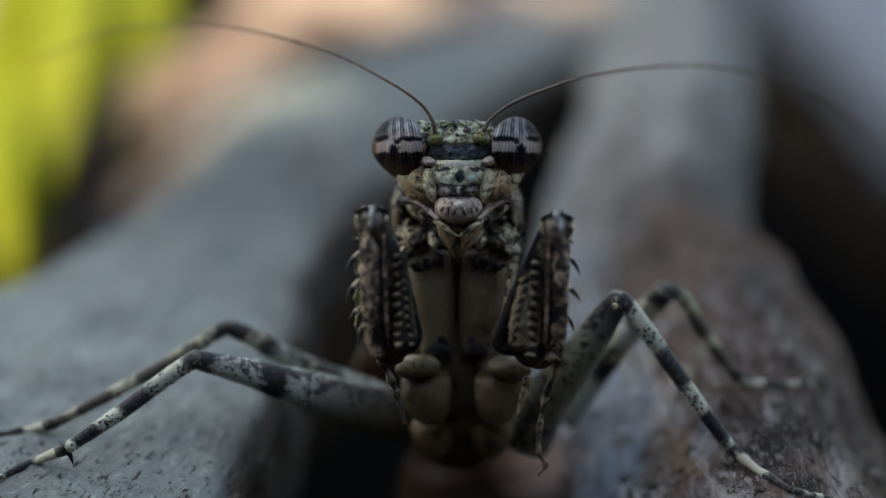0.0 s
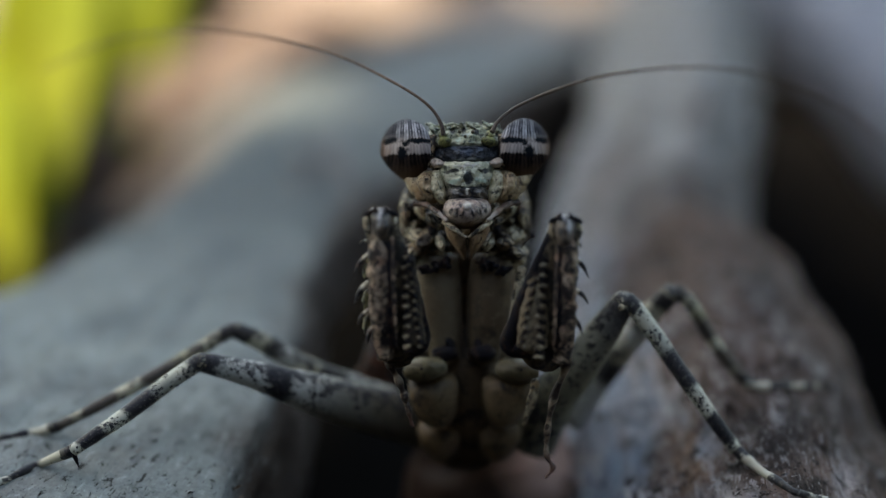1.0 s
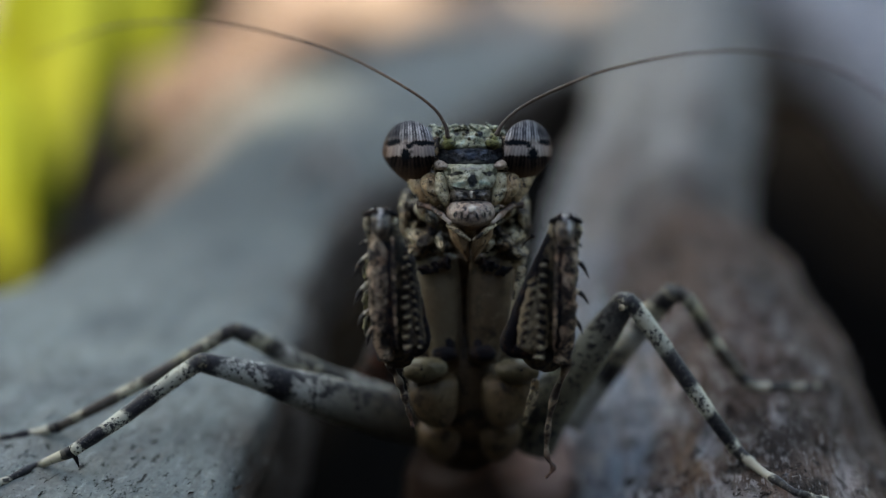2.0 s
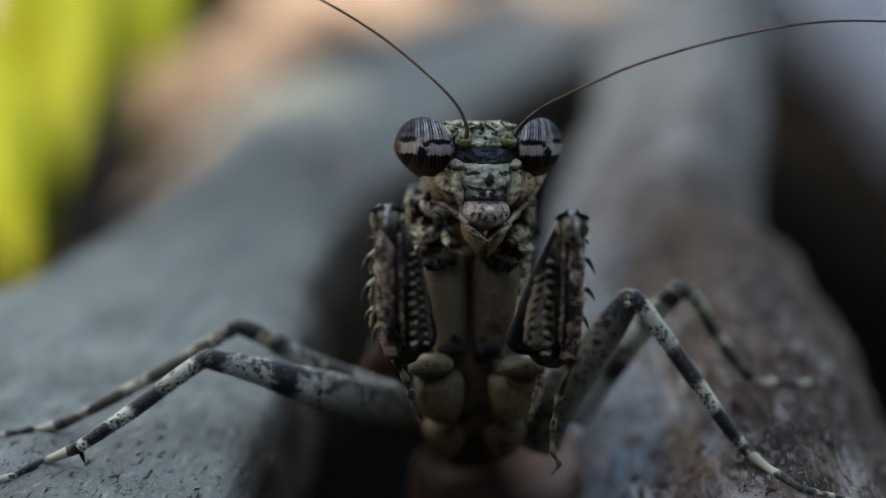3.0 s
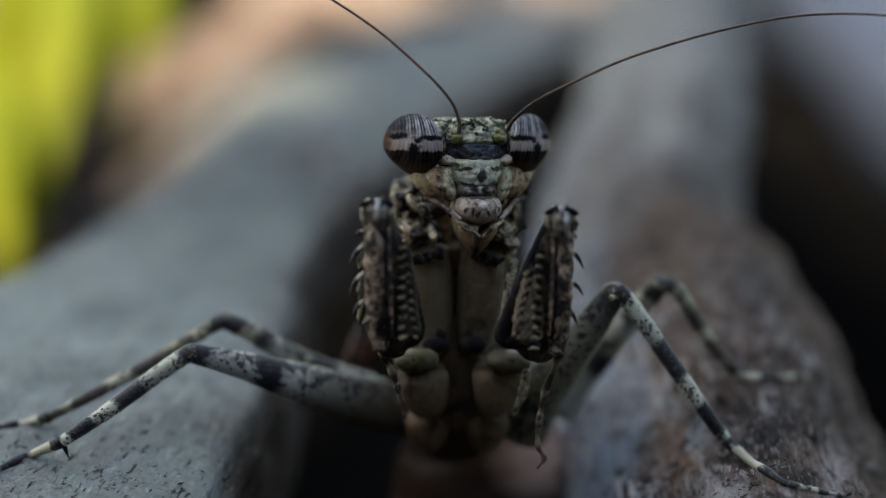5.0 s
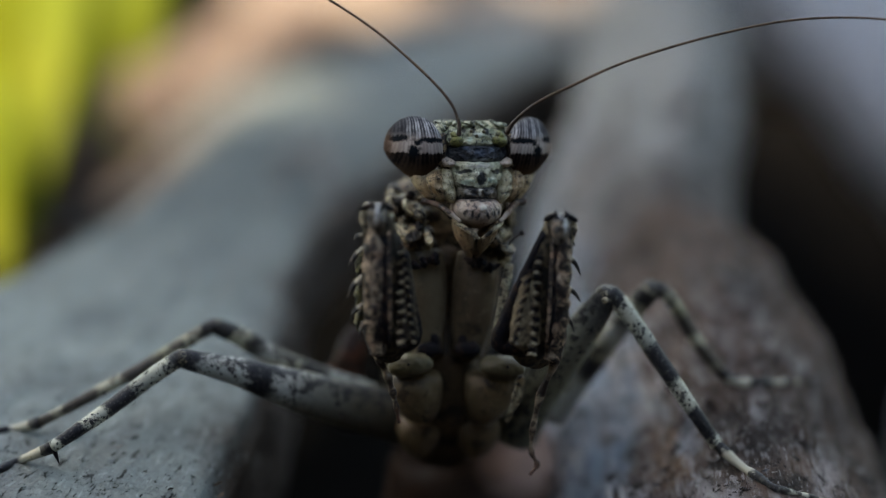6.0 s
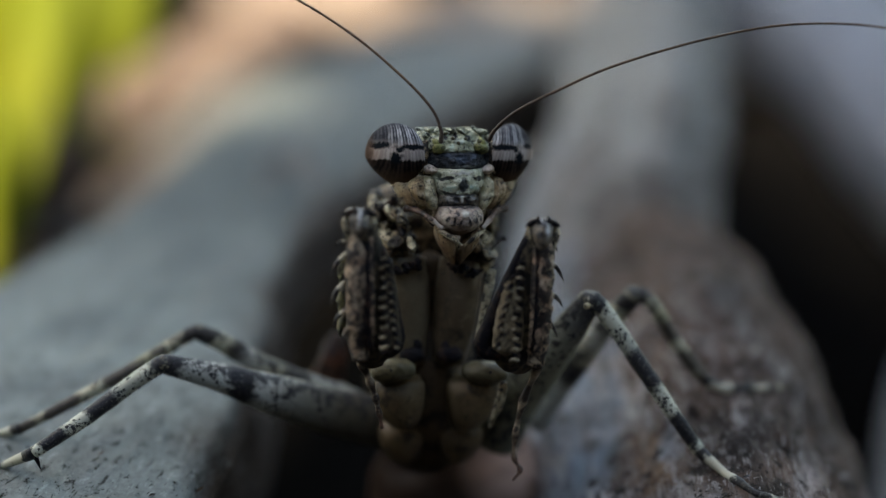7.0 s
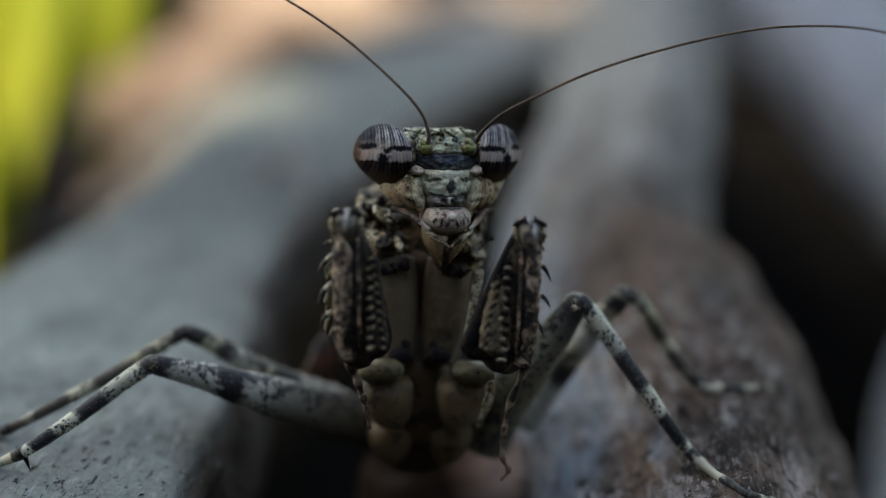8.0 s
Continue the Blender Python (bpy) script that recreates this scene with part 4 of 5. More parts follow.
leg_a = foreleg(-1, "foreleg", ((694, 640, -0.8), (688, 600, -1.6), (676, 480, -2.4), (662, 395, -2.9)), (19, 42, 40, 26),
                (((655, 405, -2.8), (655, 480, -2.9), (659, 560, -2.6), (668, 630, -2.0)), (17, 19, 19, 14)), ((679, 415, -3.2), (681, 480, -3.3), (684, 560, -3.1), (688, 612, -2.7)),
                (((684, 412, -2.9), (712, 470, -2.5), (730, 545, -2.0), (736, 600, -1.6), (715, 618, -1.6)), (6, 7, 8, 11, 12)),
                row_of((697, 450), (701, 608), 10, 12, 3.8), row_of((707, 455), (727, 600), 10, 11, 5),
                ((634, 448, 612, 482, 5), (632, 500, 612, 534, 6), (634, 548, 618, 572, 5), (642, 574, 634, 608, 5), (630, 425, 622, 432, 3)),
                ((650, 590, -1.4), (668, 628, -1.0), (692, 672, -0.6), (706, 712, -0.3), (716, 752, 0)), (7, 7, 6.4, 5.6, 3), (658, 380))
leg_b = foreleg(1, "foreleg", ((962, 646, -0.8), (948, 598, -1.6), (966, 475, -2.4), (984, 400, -2.9)), (19, 49, 41, 27),
                (((989, 415, -2.8), (990, 480, -2.9), (986, 560, -2.6), (980, 635, -2.0)), (17, 17, 18, 15)), ((971, 425, -3.2), (968, 490, -3.3), (967, 560, -3.1), (964, 610, -2.7)),
                (((958, 412, -2.9), (928, 480, -2.5), (900, 555, -2.0), (886, 606, -1.6), (920, 618, -1.6)), (8, 10, 13, 16, 13)),
                row_of((953, 455), (944, 618), 10, 13, 5), row_of((934, 480), (910, 600), 8, 12, 5),
                ((1003, 452, 1027, 487, 5), (1002, 508, 1027, 534, 5), (998, 556, 1017, 588, 5), (1006, 428, 1014, 434, 3), (1003, 470, 1008, 478, 2)),
                ((990, 590, -1.4), (988, 640, -0.8), (966, 700, -0.2), (955, 760, 0.2), (954, 802, 0.4), (965, 824, 0.5), (952, 842, 0.5)), (7, 7.4, 6.6, 5.4, 4.4, 4.4, 2), (985, 392))
for y in (470, 520, 560):
    part("lobe", blob([(637, y, -1.6, 9, 14, 26, (0, 10, 0))], rough=0.22, grain=3.0), M_LOBE, leg_a, "greenish ragged lobe")

# head
head = part("head", run(((811, 356, 1.0), (811, 335, 0.9), (811, 300, 1.0), (811, 262, 1.2), (811, 246, 1.25), (811, 232, 1.2)), (40, 54, 62, 60, 64, 58), cap=0.1, rings=40, sides=40, flat=0.72,
                        rough=0.08, grain=2.2), M_BARK, mantis, "barred pale and black face", NECK)


def eye(sx, mat):
    """Egg-shaped eye, its long axis swept outward and back."""
    bm = bmesh.new()
    c = grid(809 + sx * 105, 264, 1.0)
    u, w = Vector((sx * 0.635, 0.772, 0)), Vector((-sx * 0.772, 0.635, 0))
    bmesh.ops.create_uvsphere(bm, u_segments=44, v_segments=30, radius=1.0)
    for v in bm.verts:
        x, y, z = v.co
        low = max(0.0, -z)
        narrow = 1 - 0.48 * low ** 1.9
        v.co = c + (u * x * 1.66 + w * y * 0.86) * narrow + Vector((-sx * g(0, 9) * low, 0, z * g(0, 57.5)))
    for f in bm.faces:
        f.smooth = True
    return part("eye", bm, mat, head, "bulging eye with dark and pale stripes")


eye(-1, M_EYE_A)
eye(1, M_EYE_B)
part("crown", plate(((218, 811, 40, 1.0), (225, 811, 60, 0.5), (238, 811, 73, 0.15), (250, 811, 70, -0.05), (258, 811, 60, -0.1)), 0.55, 0.25, 0.9, rough=0.20, grain=1.7, n=36, m=60), M_CROWN, head, "pale green bumpy crown")
rnd = random.Random(3)
tagged(part("crown_rugosity", blob([(811 + rnd.uniform(-64, 64), rnd.uniform(217, 230), rnd.uniform(0.3, 0.9), rnd.uniform(4, 11), rnd.uniform(5, 10), rnd.uniform(2, 5.5), (0, rnd.uniform(-60, 60), 0)) for k in range(24)], segs=12,
                             rough=0.12, grain=3.4), M_CROWN, head, "pale bumpy crown"), kind="stuff")
part("frontal_shield", plate(((251, 811, 56, 0.05), (258, 811, 61, -0.25), (268, 811, 60, -0.4), (278, 811, 55, -0.5), (287, 811, 46, -0.5)), 0.75, 0.16, 0.7, rough=0.16, grain=3.0, n=26, m=50), M_SHIELD, head, "wrinkled blue-black frontal shield")
part("frontal_plate", plate(((282, 811, 42, -0.52), (290, 811, 47, -0.58), (302, 811, 47, -0.55), (316, 811, 43, -0.55), (327, 811, 37, -0.5), (333, 811, 33, -0.45)), 0.55, 0.18, 0.8, rough=0.14, grain=3.4, n=28, m=44), M_FRONS, head, "pale green face plate with black marks")
part("clypeus", plate(((326, 811, 30, -0.5), (333, 811, 35, -0.55), (341, 811, 37, -0.6), (352, 811, 35, -0.6)), 0.5, 0.18, 0.8, rough=0.16, grain=3.6, n=20, m=40), M_CLYPEUS, head, "black and grey clypeus")
part("labrum", plate(((348, 811, 28, -0.75), (355, 811, 38, -0.9), (366, 811, 42, -1.0), (378, 811, 41, -0.95), (388, 811, 34, -0.8), (396, 811, 22, -0.6), (402, 811, 8, -0.3)), 0.6, 0.42, 1.0, rough=0.10, grain=4.2, n=34, m=44), M_LABRUM, head, "pinkish spotted upper lip")
for sx in (-1, 1):
    def mh(x):
        return 811 + sx * x
    part("eye_rim", run(((mh(64), 292, 0.2), (mh(62), 262, 0.0), (mh(60), 238, 0.3)), (7, 6, 8), rings=12, sides=10, rough=0.06, grain=3.0), M_BARK, head)
    part("temple", plate(((276, mh(56), 6, 0.1), (281, mh(54), 11, -0.15), (288, mh(50), 13, -0.25), (294, mh(52), 6, -0.1)), 0.2, 0.12, 0.5, rough=0.08, n=12, m=14), M_LIP, head, "pale pink boss beside the shield")
    part("gena", run(((mh(100), 300, 1.3), (mh(86), 318, 1.0), (mh(70), 338, 0.7), (mh(58), 352, 0.6)), (18, 22, 20, 12), rings=16, sides=16, rough=0.10, grain=3.0), M_JAW, head)
    part("cheek", plate(((299, mh(70), 10, 0.2), (312, mh(73), 15, 0.0), (328, mh(72), 15, -0.05), (342, mh(66), 11, 0.0), (352, mh(60), 5, 0.1)), 0.3, 0.28, 0.6, rough=0.14, grain=3.4, n=18, m=16), M_JAW, head, "tan freckled cheek")
    part("side_plate", plate(((298, mh(51), 7, 0.0), (310, mh(54), 13, -0.1), (324, mh(55), 15, -0.15), (338, mh(51), 14, -0.2), (350, mh(46), 9, -0.2), (358, mh(43), 4, -0.1)), 0.25, 0.16, 0.6, rough=0.14, grain=3.4, n=22, m=16), M_CHEEK, head, "cream side plate of the face")
    part("antenna_socket", blob([(mh(38), 248, -0.1, 13, 12, 10, (0, 0, 0)), (mh(41), 238, 0.0, 8, 12, 8, (0, 0, 0))], rough=0.06, grain=3.0), M_SOCKET, head, "olive antenna socket")
    part("mandible", plate(((384, mh(30), 8, -0.25), (398, mh(27), 13, -0.5), (416, mh(20), 15, -0.5), (434, mh(13), 10, -0.3), (446, mh(8), 6, 0.0), (456, mh(5), 2, 0.2)), 0.4, 0.18, 0.6, rough=0.10, grain=3.2, n=22, m=16), M_MANDIBLE, head, "orange-brown mouthpart")
    part("palp", run(((mh(92), 356, 0.6), (mh(72), 360, 0.2), (mh(54), 373, -0.5), (mh(36), 388, -0.8)), (6, 5, 5, 3.6), rings=24, sides=10, rough=0.03, grain=4.0, shape=lambda a, u: 1 + 0.15 * math.cos(u * 18)), M_PALP, head)
    part("lower_palp", run(((mh(42), 390, -0.5), (mh(22), 404, -0.95), (mh(2), 418, -1.0)), (4.5, 4.5, 2.6), rings=14, sides=10, rough=0.02), M_BONE, head)
    part("cheek_palp", run(((mh(78), 352, 0.5), (mh(62), 366, 0.1), (mh(48), 384, -0.3)), (4, 4.5, 3), rings=12, sides=8, rough=0.03), M_DARK, head)
for x, y in ((-2, 239), (-12, 230), (11, 231)):
    part("ocellus", blob([(811 + x, y, -0.1, 3.6, 5, 3.6, (0, 0, 0))], segs=10), M_KNOB, head)
ROOT_L, ROOT_R = grid(770, 236, -0.9), grid(856, 232, -0.9)
antenna_a = part("antenna", run(((770, 236, -0.9), (764, 212, -0.8), (742, 182, -0.5), (690, 146, 0.2), (600, 100, 1.6), (500, 67, 3.2), (400, 49, 5.2), (300, 44, 7.5), (180, 60, 10), (60, 110, 12)),
                                (4.6, 3.4, 2.9, 2.6, 2.4, 2.2, 2.0, 1.8, 1.6, 1.2), rings=90, sides=8), M_ANTENNA, head, "thin brown curved antenna", ROOT_L)
antenna_b = part("antenna", run(((856, 232, -0.9), (868, 212, -0.6), (900, 187, 0), (960, 160, 0.8), (1050, 133, 2.2), (1180, 117, 4.2), (1300, 123, 6.2), (1420, 158, 8.2), (1500, 205, 9.5), (1570, 275, 10.5), (1640, 380, 11.5)),
                                (4.6, 3.4, 2.9, 2.7, 2.5, 2.3, 2.1, 1.9, 1.7, 1.5, 1.2), rings=90, sides=8), M_ANTENNA, head, "thin brown curved antenna", ROOT_R)

# hind body
part("abdomen", run(((836, 690, 10), (858, 790, 11.0), (862, 868, 11.6), (862, 960, 13.5), (856, 1080, 18)), (90, 138, 160, 150, 80), rings=34, sides=30, flat=0.8, rough=0.2, grain=0.8), M_ABDOMEN, mantis,
     "speckled brown abdomen, its lit right side painted pink")


def stand(px, py, lift):
    p = on_wood(px, py, lift)
    return p if p is not None else grid(px, py, 4)


def walking_leg(thigh, thigh_r, shin, shin_r, foot, far, skin=None, pivot=None):
    """thigh and shin are grid places with depth; the foot's grid places lie on the wood."""
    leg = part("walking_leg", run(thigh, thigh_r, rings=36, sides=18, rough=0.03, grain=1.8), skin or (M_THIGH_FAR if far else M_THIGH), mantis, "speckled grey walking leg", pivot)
    kx, ky, kd = thigh[-1]
    part("knee", blob([(kx, ky, kd, thigh_r[-1] * 1.05, thigh_r[-1], thigh_r[-1] * 0.95, (0, 0, 0))], rough=0.07, grain=3.0), M_JOINT, leg, "black knee with pale flecks")
    steps = [foot[0]] + [q for a, b in zip(foot, foot[1:]) for q in (((a[0] + b[0]) / 2, (a[1] + b[1]) / 2), b)]
    toes = [stand(x, y, 0.27 + 0.2 * (i == 0)) for i, (x, y) in enumerate(steps)]
    start = grid(*shin[-1])
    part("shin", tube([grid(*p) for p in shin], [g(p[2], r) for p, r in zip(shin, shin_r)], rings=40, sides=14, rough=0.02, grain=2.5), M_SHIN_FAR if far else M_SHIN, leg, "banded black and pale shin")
    part("tarsus", tube([start] + toes, [g(4, 9.5 - 4.9 * i / len(toes)) for i in range(len(toes) + 1)], rings=48, sides=10, shape=lambda a, u: 1 + 0.16 * math.cos(u * 2 * math.pi * 4)), M_TARSUS, leg, "segmented banded foot")
    ankle = start
    for k in ((1,) if not far else ()):
        part("spur", tube([ankle, ankle + Vector((0.15 * k, 0.1, -0.35)), ankle + Vector((0.1 + 0.2 * k, 0.1, -0.75))], (0.16, 0.11, 0.02), rings=6, sides=7), M_DARK, leg)
    end = toes[-1]
    for k in (-1, 1):
        part("claw", tube([end, end + Vector((0.3 * k, 0.2, 0.12)), end + Vector((0.5 * k, 0.5, -0.1))], (0.09, 0.07, 0.02), rings=6, sides=6), M_DARK, leg)
    return leg


FOOT = grid(1398, 868, 0)
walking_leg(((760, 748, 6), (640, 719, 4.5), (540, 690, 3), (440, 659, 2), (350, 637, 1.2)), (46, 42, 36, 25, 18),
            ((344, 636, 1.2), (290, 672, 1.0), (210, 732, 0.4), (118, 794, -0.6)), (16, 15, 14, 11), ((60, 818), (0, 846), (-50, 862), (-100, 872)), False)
walking_leg(((680, 706, 7.5), (590, 670, 6), (520, 640, 5.2), (460, 604, 4.6), (408, 580, 4.2)), (24, 21, 19, 18, 15),
            ((408, 579, 4.2), (382, 590, 4.0), (280, 652, 3.4), (150, 722, 2.6), (95, 750, 2.6)), (14, 13, 12, 10, 9), ((50, 762), (5, 770), (-40, 774), (-80, 776)), True)
stander_c = walking_leg(((928, 775, 6), (968, 706, 4.6), (1018, 640, 3.2), (1060, 580, 2.2), (1092, 534, 1.6)), (50, 42, 35, 29, 22),
                        ((1096, 530, 1.5), (1122, 555, 1.5), (1190, 650, 1.4), (1250, 735, 1.4), (1292, 792, 1.5)), (19, 16, 15, 13, 12), ((1340, 832), (1398, 868), (1450, 880), (1505, 890)), False, M_THIGH_B, FOOT)
walking_leg(((1000, 740, 8), (1050, 670, 7), (1100, 606, 6), (1140, 555, 5.2), (1176, 517, 4.6)), (26, 24, 22, 20, 19),
            ((1184, 513, 4.6), (1212, 532, 4.6), (1250, 596, 5.2), (1300, 662, 5.8)), (15, 13, 12, 11), ((1330, 680), (1370, 680), (1410, 680), (1440, 678)), True)

part("bead", blob([(929, 413, 0.2, 4.5, 4.5, 4.5, (0, 0, 0))], segs=10), M_DARK, thorax, "small black bead on a bristle")
part("bristle", run(((905, 440, 1.4), (916, 424, 0.8), (929, 413, 0.2)), (2, 1.4, 0.8), rings=8, sides=6), M_DARK, thorax)
part("knee_boss", blob([(1088, 542, 0.7, 6, 6, 6, (0, 0, 0))], segs=10), M_BONE, stander_c)

# ---- plants and litter ----
def leaf_blade(length, width, fold=0.25, droop=0.2, wave=0.04, thick=0.25, n=26, m=8):
    """A leaf in millimetres: base at the origin, tip along +y, upper face +z, with a keel along the midrib."""
    bm = bmesh.new()
    layers = []
    for side in (0, 1):
        rows = []
        for i in range(n + 1):
            u = i / n
            half = width * (math.sin(math.pi * u ** 0.8) ** 0.9 + 0.01) * (1 - 0.12 * u)
            row = []
            for j in range(-m, m + 1):
                v = j / m
                z = fold * abs(v) * half - droop * length * u * u + wave * width * math.sin(u * 17 + v * 3) * abs(v) + 0.03 * width * math.cos((u * 22 - abs(v) * 5))
                row.append(bm.verts.new((v * half, u * length, z - side * thick)))
            rows.append(row)
        layers.append(rows)
    for side, rows in enumerate(layers):
        for i in range(n):
            for j in range(2 * m):
                f = bm.faces.new((rows[i][j], rows[i][j + 1], rows[i + 1][j + 1], rows[i + 1][j]))
                f.smooth = True
    a, b = layers
    for i in range(n):
        for j in (0, 2 * m):
            bm.faces.new((a[i][j], a[i + 1][j], b[i + 1][j], b[i][j]))
    for j in range(2 * m):
        for i in (0, n):
            bm.faces.new((a[i][j], a[i][j + 1], b[i][j + 1], b[i][j]))
    bmesh.ops.recalc_face_normals(bm, faces=bm.faces[:])
    return bm


def mesh_of(name, bm, mat):
    for v in bm.verts:
        v.co *= MM
    me = bpy.data.meshes.new(name)
    bm.to_mesh(me)
    bm.free()
    me.materials.append(mat)
    return me


def blade_pose(base, tip, facing):
    """Pose that lays a leaf from base to tip (view millimetres) with its face turned to facing."""
    y = (Vector(tip) - Vector(base)).normalized()
    z = Vector(facing) - y * y.dot(Vector(facing))
    z.normalize()
    x = y.cross(z)
    return Matrix.Translation(Vector(base) * MM) @ Matrix((x, y, z)).transposed().to_4x4()


# a young plant with yellow-green leaves
plant = new("young_plant")
PIVOT[plant.name] = grid(-140, 330, 66)
plant.matrix_basis = PLACE @ Matrix.Translation(PIVOT[plant.name] * MM)
tagged(plant, "young plant with glowing yellow-green leaves in sunlight", "plant")
part("stem", run(((-140, 380, 66), (-120, 250, 70), (-60, 60, 80), (40, -200, 92)), (12, 11, 9, 6), rings=30, sides=10), M_LEAF_DEEP, plant)
for base, tip, width, mat, facing in (((115, -210, 78), (-5, 425, 50), 4.4, M_LEAF, (0.1, -1, 0.5)), ((140, -230, 80), (238, 165, 62), 5.4, M_LEAF, (0.2, -1, 0.7)),
                                      ((-70, 60, 68), (-30, 425, 50), 3.4, M_LEAF, (-0.2, -1, 0.3)), ((170, -250, 84), (305, 70, 70), 4.6, M_LEAF, (0.2, -1, 0.8))):
    a, b = grid(*base), grid(*tip)
    ob = new("leaf", mesh_of("leaf", leaf_blade((b - a).length, width), mat))
    ob.parent = plant
    ob.matrix_basis = blade_pose(a - PIVOT[plant.name], b - PIVOT[plant.name], facing)

# dry leaves on the soil behind the wood
dry = []
for k in range(6):
    length, width, droop = random.uniform(22, 34), random.uniform(6, 10), random.uniform(-0.1, 0.15)
    blade = mesh_of("dry_leaf", leaf_blade(length, width, 0.3, droop, 0.12, 0.3), (M_LITTER, M_LITTER_PALE)[k % 2])
    spine = [Vector((0, length * u, -droop * length * u * u + 0.1)) for u in (-0.12, 0.0, 0.25, 0.5, 0.75, 0.97)]
    dry.append((blade, mesh_of("midrib", tube(spine, (0.45, 0.42, 0.36, 0.28, 0.2, 0.1), rings=14, sides=7), M_WOOD_BEIGE)))
for k in range(64):
    x, y = random.uniform(-80, 24), random.uniform(84, 190)
    blade, rib = dry[k % 6]
    ob = new("dry_leaf", blade)
    ob.matrix_basis = pose(x * MM, y * MM, random.uniform(0.5, 4.0) * MM, random.uniform(-8, 8), random.uniform(-9, 9), random.uniform(0, 360))
    tagged(ob, "curled beige dry leaf lying on the soil", "leaf", "leaf litter")
    vein = new("midrib", rib)
    vein.parent = ob

# leafy twig out of view overhead, added to keep the sun off the mantis
twig = new("unseen_shade_twig")
tagged(twig, "unseen leafy twig added to shade the roots", "twig")
twig.matrix_basis = pose(0, 0, 0)
big = mesh_of("leaf", leaf_blade(84, 31, 0.15, 0.05, 0.05, 0.3), M_LEAF_DEEP)
along, out = Vector((0.64, 0.77, 0)), Vector((-0.77, 0.64, 0))
for i in range(5):
    for j in range(6):
        spot = Vector((-40, 24, 14)) + along * (-110 + 50 * j + 20 * (i % 2)) - out * ((30 if j < 3 else 14) + 40 * i)
        at = spot + SUN_WAY * (640 + 8 * ((i * 5 + j * 3) % 7))
        ob = new("leaf", big)
        ob.parent = twig
        ob.matrix_basis = pose(at.x * MM, at.y * MM, at.z * MM, random.uniform(-6, 6), random.uniform(-8, 8), -39.7 + random.uniform(-9, 9))
bm = tube([Vector((330, 420, -10)), Vector((330, 400, 300)), Vector((160, 330, 530)), Vector((-120, 190, 580)), Vector((-320, 40, 585))], (9, 8, 7, 5, 3), rings=40, sides=10)
ob = new("stalk", mesh_of("stalk", bm, M_WOOD_BROWN))
ob.parent = twig


# flakes and specks that sit on the roots
def flake_mesh(name, size, long, thick, mat, seed):
    rnd = random.Random(seed)
    bm = bmesh.new()
    n = 13
    rim = [Vector((math.cos(2 * math.pi * k / n) * size * rnd.uniform(0.55, 1.1), math.sin(2 * math.pi * k / n) * size * long * rnd.uniform(0.55, 1.1), 0)) for k in range(n)]
    low = [bm.verts.new(v + Vector((0, 0, -thick))) for v in rim]
    top = [bm.verts.new(v * 0.86 + Vector((0, 0, thick * rnd.uniform(0.5, 1.2)))) for v in rim]
    mid = bm.verts.new((0, 0, thick * 0.9))
    for k in range(n):
        j = (k + 1) % n
        bm.faces.new((low[k], low[j], top[j], top[k]))
        bm.faces.new((top[k], top[j], mid))
    bm.faces.new(low[::-1])
    return mesh_of(name, bm, mat)


def scatter(name, meshes, root_ob, which, places, axis, sink=0.0):
    for k, (px, py) in enumerate(places):
        hit = wood_hit(px, py)
        if not hit or hit[2] != which:
            continue
        z = hit[1]
        y = Vector(axis) - z * z.dot(Vector(axis))
        y.normalize()
        spin = pose(0, 0, 0, random.uniform(-8, 8), random.uniform(-8, 8), random.uniform(-25, 25))
        ob = new(name, meshes[k % len(meshes)])
        ob.parent = root_ob
        ob.matrix_basis = Matrix.Translation((hit[0] - z * sink) * MM) @ Matrix((y.cross(z), y, z)).transposed().to_4x4() @ spin


flakes = [flake_mesh("bark_flake", random.uniform(0.15, 0.42), random.uniform(1.0, 2.4), 0.05, (M_FLAKE, M_WOOD_BROWN, M_WOOD_BROWN, M_RUST, M_WOOD_BROWN)[k % 5], k) for k in range(15)]
scatter("bark_flake", [f for k, f in enumerate(flakes) if k % 5 != 3], ROOT_B, 1, [(random.gauss(1330, 120), 930 - abs(random.gauss(0, 100))) for k in range(80)], (-0.2, 0.6, 0.7))
scatter("bark_flake", flakes[3:4] + flakes[8:9] + flakes[:2], ROOT_B, 1, [(random.gauss(1205, 22), random.uniform(690, 900)) for k in range(40)], (-0.2, 0.6, 0.7))
specks = [flake_mesh("lichen_speck", random.uniform(0.05, 0.13), random.uniform(1.0, 3.0), 0.03, M_SPECK, 40 + k) for k in range(8)]
scatter("lichen_speck", specks, ROOT_A, 0, [(random.uniform(-60, 500), 930 - abs(random.gauss(0, 75))) for k in range(300)], (0.6, 0.5, 0.6))
for kx, ky, size in ((232, 796, 0.6), (246, 786, 0.5), (262, 778, 0.45), (222, 808, 0.35), (246, 804, 0.4), (404, 862, 0.8), (412, 880, 0.6), (330, 866, 0.5)):
    scatter("splinter", [flake_mesh("splinter", size * 0.6, 1.5, 0.1, M_RUST if size > 0.55 else M_SPECK, kx)], ROOT_A, 0, [(kx, ky)], (0.7, 0.2, 0.5))


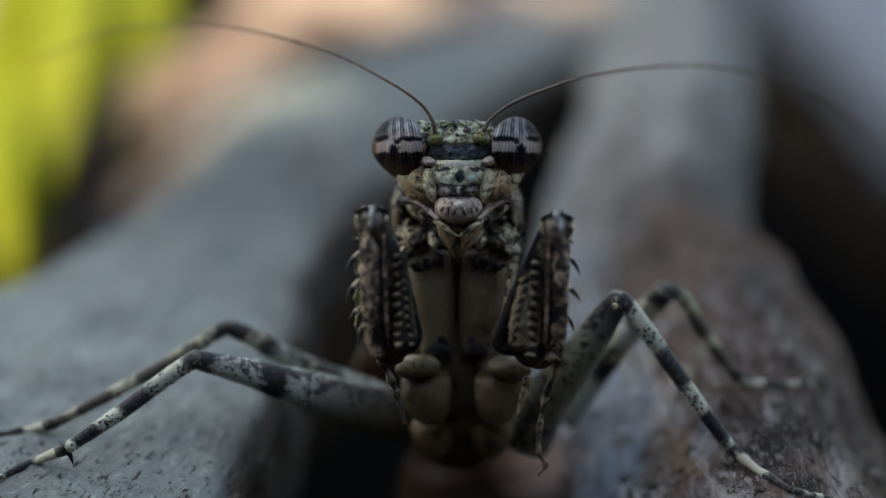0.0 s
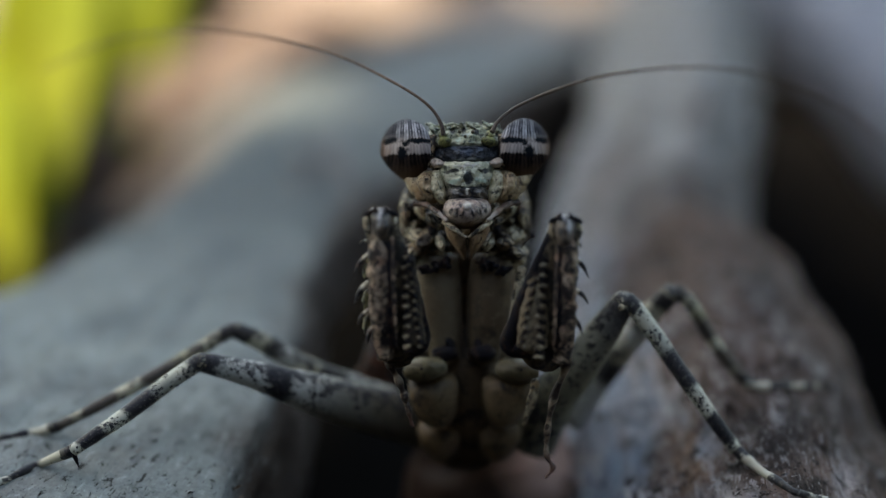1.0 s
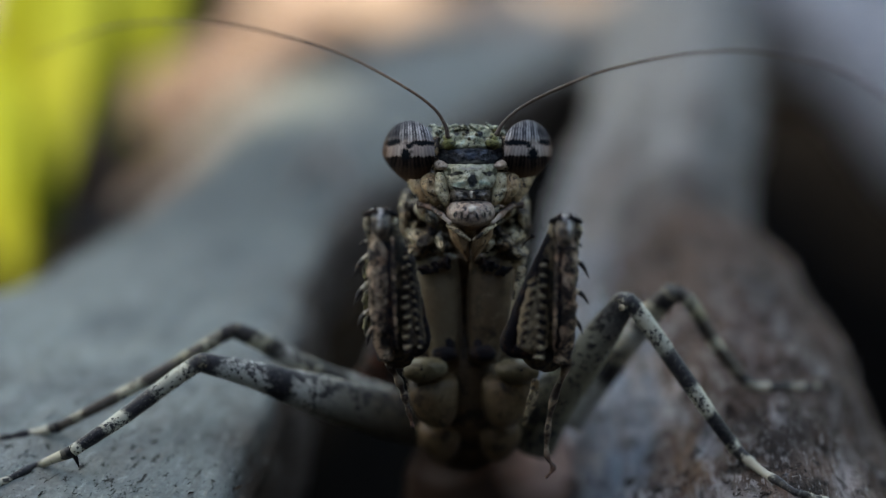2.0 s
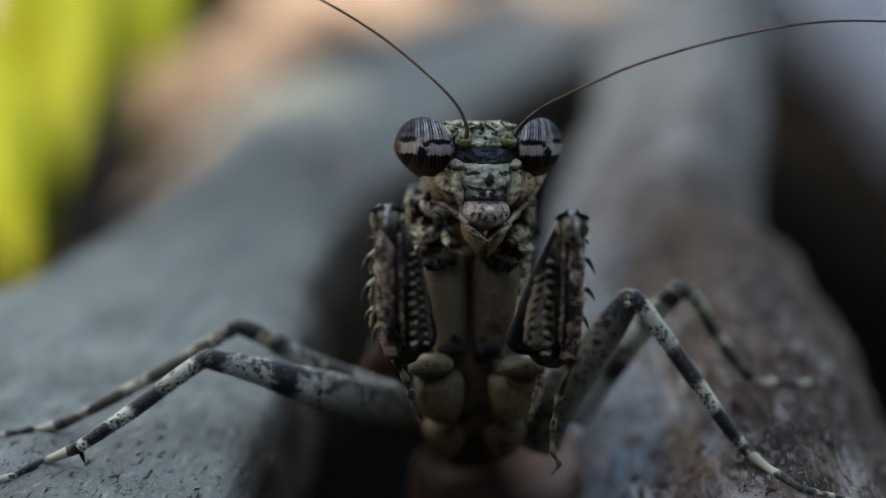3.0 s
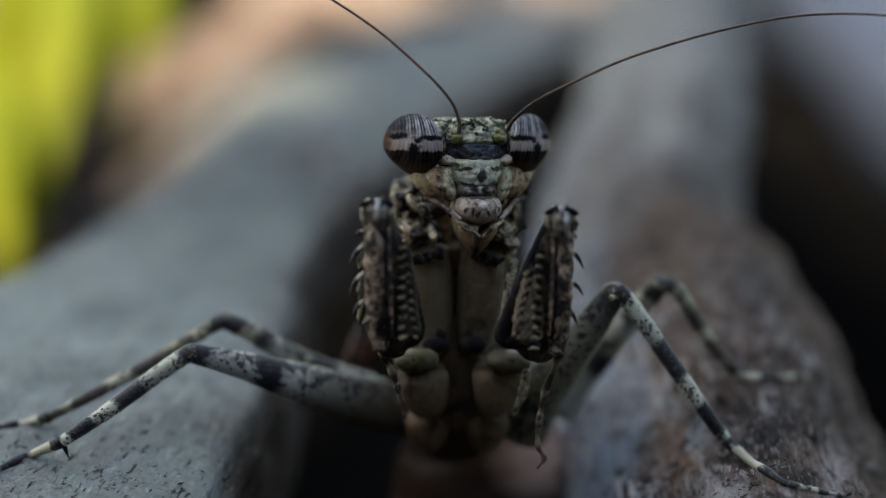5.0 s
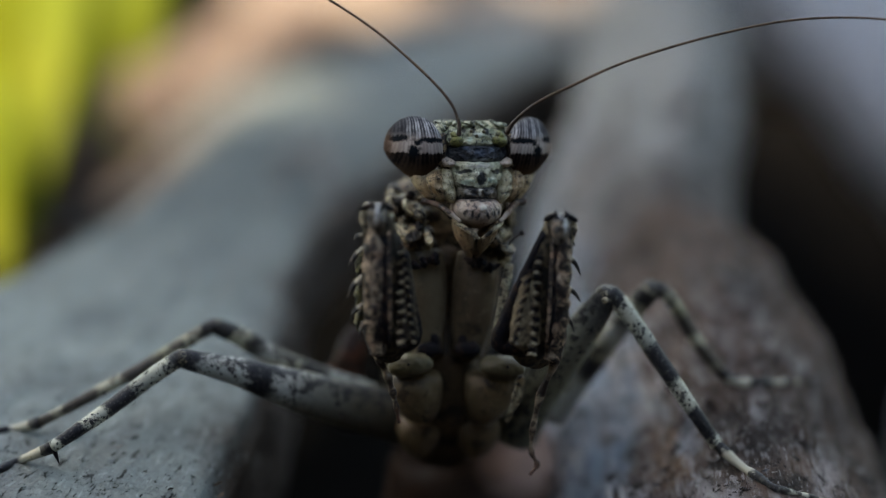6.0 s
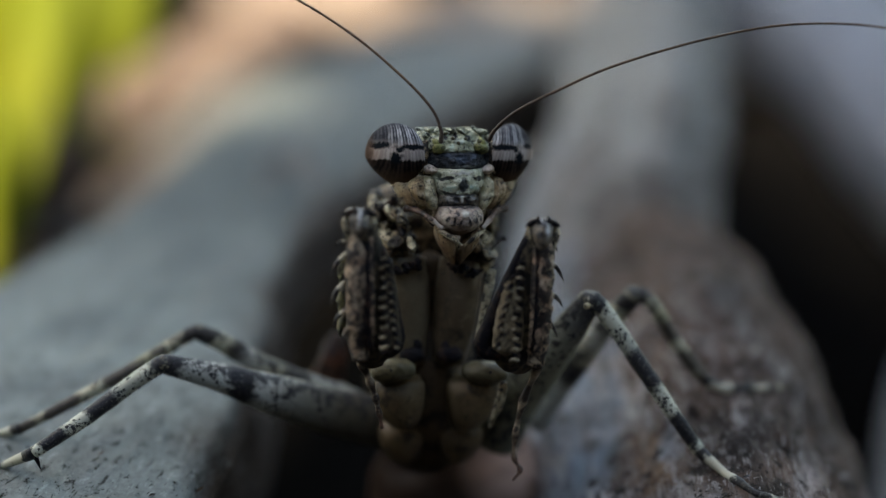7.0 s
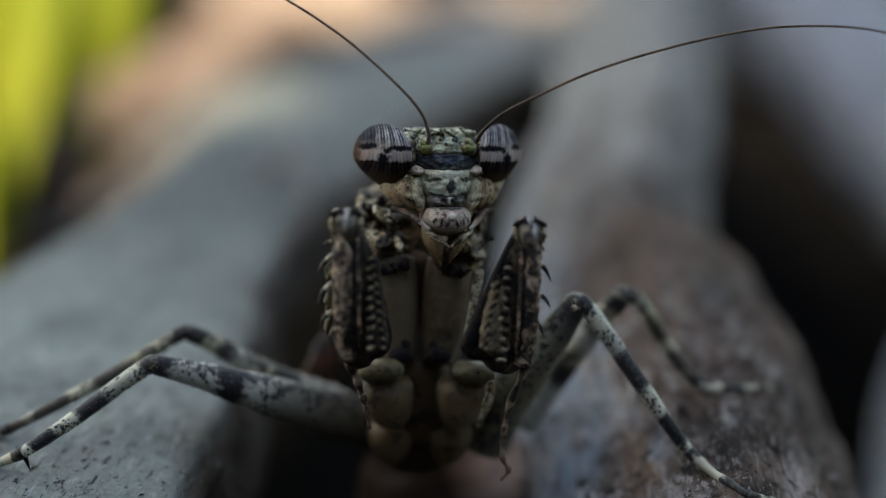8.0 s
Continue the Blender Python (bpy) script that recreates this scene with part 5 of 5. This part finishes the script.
# ---- what moves ----
def motions():
    # forebody: seconds, shift across, lean to the side, turn about its upright axis
    sway = ((0, 0, 0, 0), (0.5, 0, 0.1, 0.65), (1, 0.08, 0.1, 0.35), (1.5, 0.1, 0, 0.15), (1.7, 0.08, 0, 0.25), (2.8, 0, 0, 1.0), (3, -0.02, 0, 1.1), (3.5, -0.07, -0.1, 1.5), (4, -0.07, -0.1, 1.75),
            (4.5, -0.14, 0, 2.4), (4.7, -0.15, 0.1, 2.7), (5.8, -0.2, 1.0, 5.2), (6, -0.2, 1.05, 5.45), (6.5, -0.2, 1.05, 5.8), (7, -0.2, 0.95, 5.8), (7.5, -0.19, 0.95, 5.5), (8, -0.2, 0.85, 5.2))
    for ob in (thorax, leg_a, leg_b):
        walk(ob, [(t, Matrix.Translation((BODY - HIP + Vector((x, 0, 0.04))) * MM) @ pose(0, 0, 0, 0.3, lean, turn)) for t, x, lean, turn in sway])
    # head: seconds, shift across and up, nod, tilt, turn
    looks = ((0, 0, 0, 0, 0, 0), (0.5, 0.13, 0.04, -0.9, -0.4, 0), (1, 0.16, 0, -0.8, -0.4, 0), (1.5, 0.2, -0.05, -0.9, -0.4, -0.8), (1.7, 0.2, -0.04, -0.5, -0.5, 0), (2.8, 0.21, 0.08, 5.8, 0.3, 7.6),
             (3, 0.21, 0.09, 6, 0.1, 9.1), (3.5, 0.11, -0.06, 4.6, -0.7, 13.1), (4, 0.15, -0.05, 5, -0.8, 13.3), (4.5, 0.18, -0.09, 4.7, -0.7, 13.3), (4.7, 0.24, -0.08, 4.6, -0.6, 13.3),
             (5.8, 0.82, 0.04, 4.1, -0.2, 12.3), (6, 0.88, 0.05, 3.9, -0.1, 12.1), (6.5, 0.98, 0.06, 4.7, -0.7, 11.5), (7, 0.84, 0, 4.1, -0.4, 13.2), (7.5, 0.82, 0.06, 5.4, -0.3, 13.5), (8, 0.78, 0, 5.1, -0.3, 12.5))
    walk(head, [(t, Matrix.Translation((NECK - HIP + Vector((x + (0.12 if t > 2 else 0), 0, z))) * MM) @ pose(0, 0, 0, nod, tilt, turn)) for t, x, z, nod, tilt, turn in looks])
    # one walking leg rocks on its foot as the body sways
    rock = ((0, 0), (0.5, 0.45), (1, 0.4), (1.7, 0.4), (2.8, 0.4), (3.5, 0.2), (4.5, 0.3), (4.7, 0.4), (5.8, 1.4), (6.5, 1.5), (7.5, 1.3), (8, 0.8))
    walk(stander_c, [(t, Matrix.Translation((FOOT - HIP) * MM) @ pose(0, 0, 0, 0, a, 0)) for t, a in rock])
    for ob, spot, lift in ((antenna_a, ROOT_L, (6.1, 11.7, -1.0)), (antenna_b, ROOT_R, (34.9, 6.1, -26.1))):
        at = Matrix.Translation((spot - NECK) * MM)
        most = 0.62 if ob is antenna_a else 1.0
        walk(ob, [(0, at), (1.7, at), (2.8, at @ pose(0, 0, 0, *[v * most for v in lift])), (3.5, at @ pose(0, 0, 0, *lift)), (8, at @ pose(0, 0, 0, *lift))])


motions()
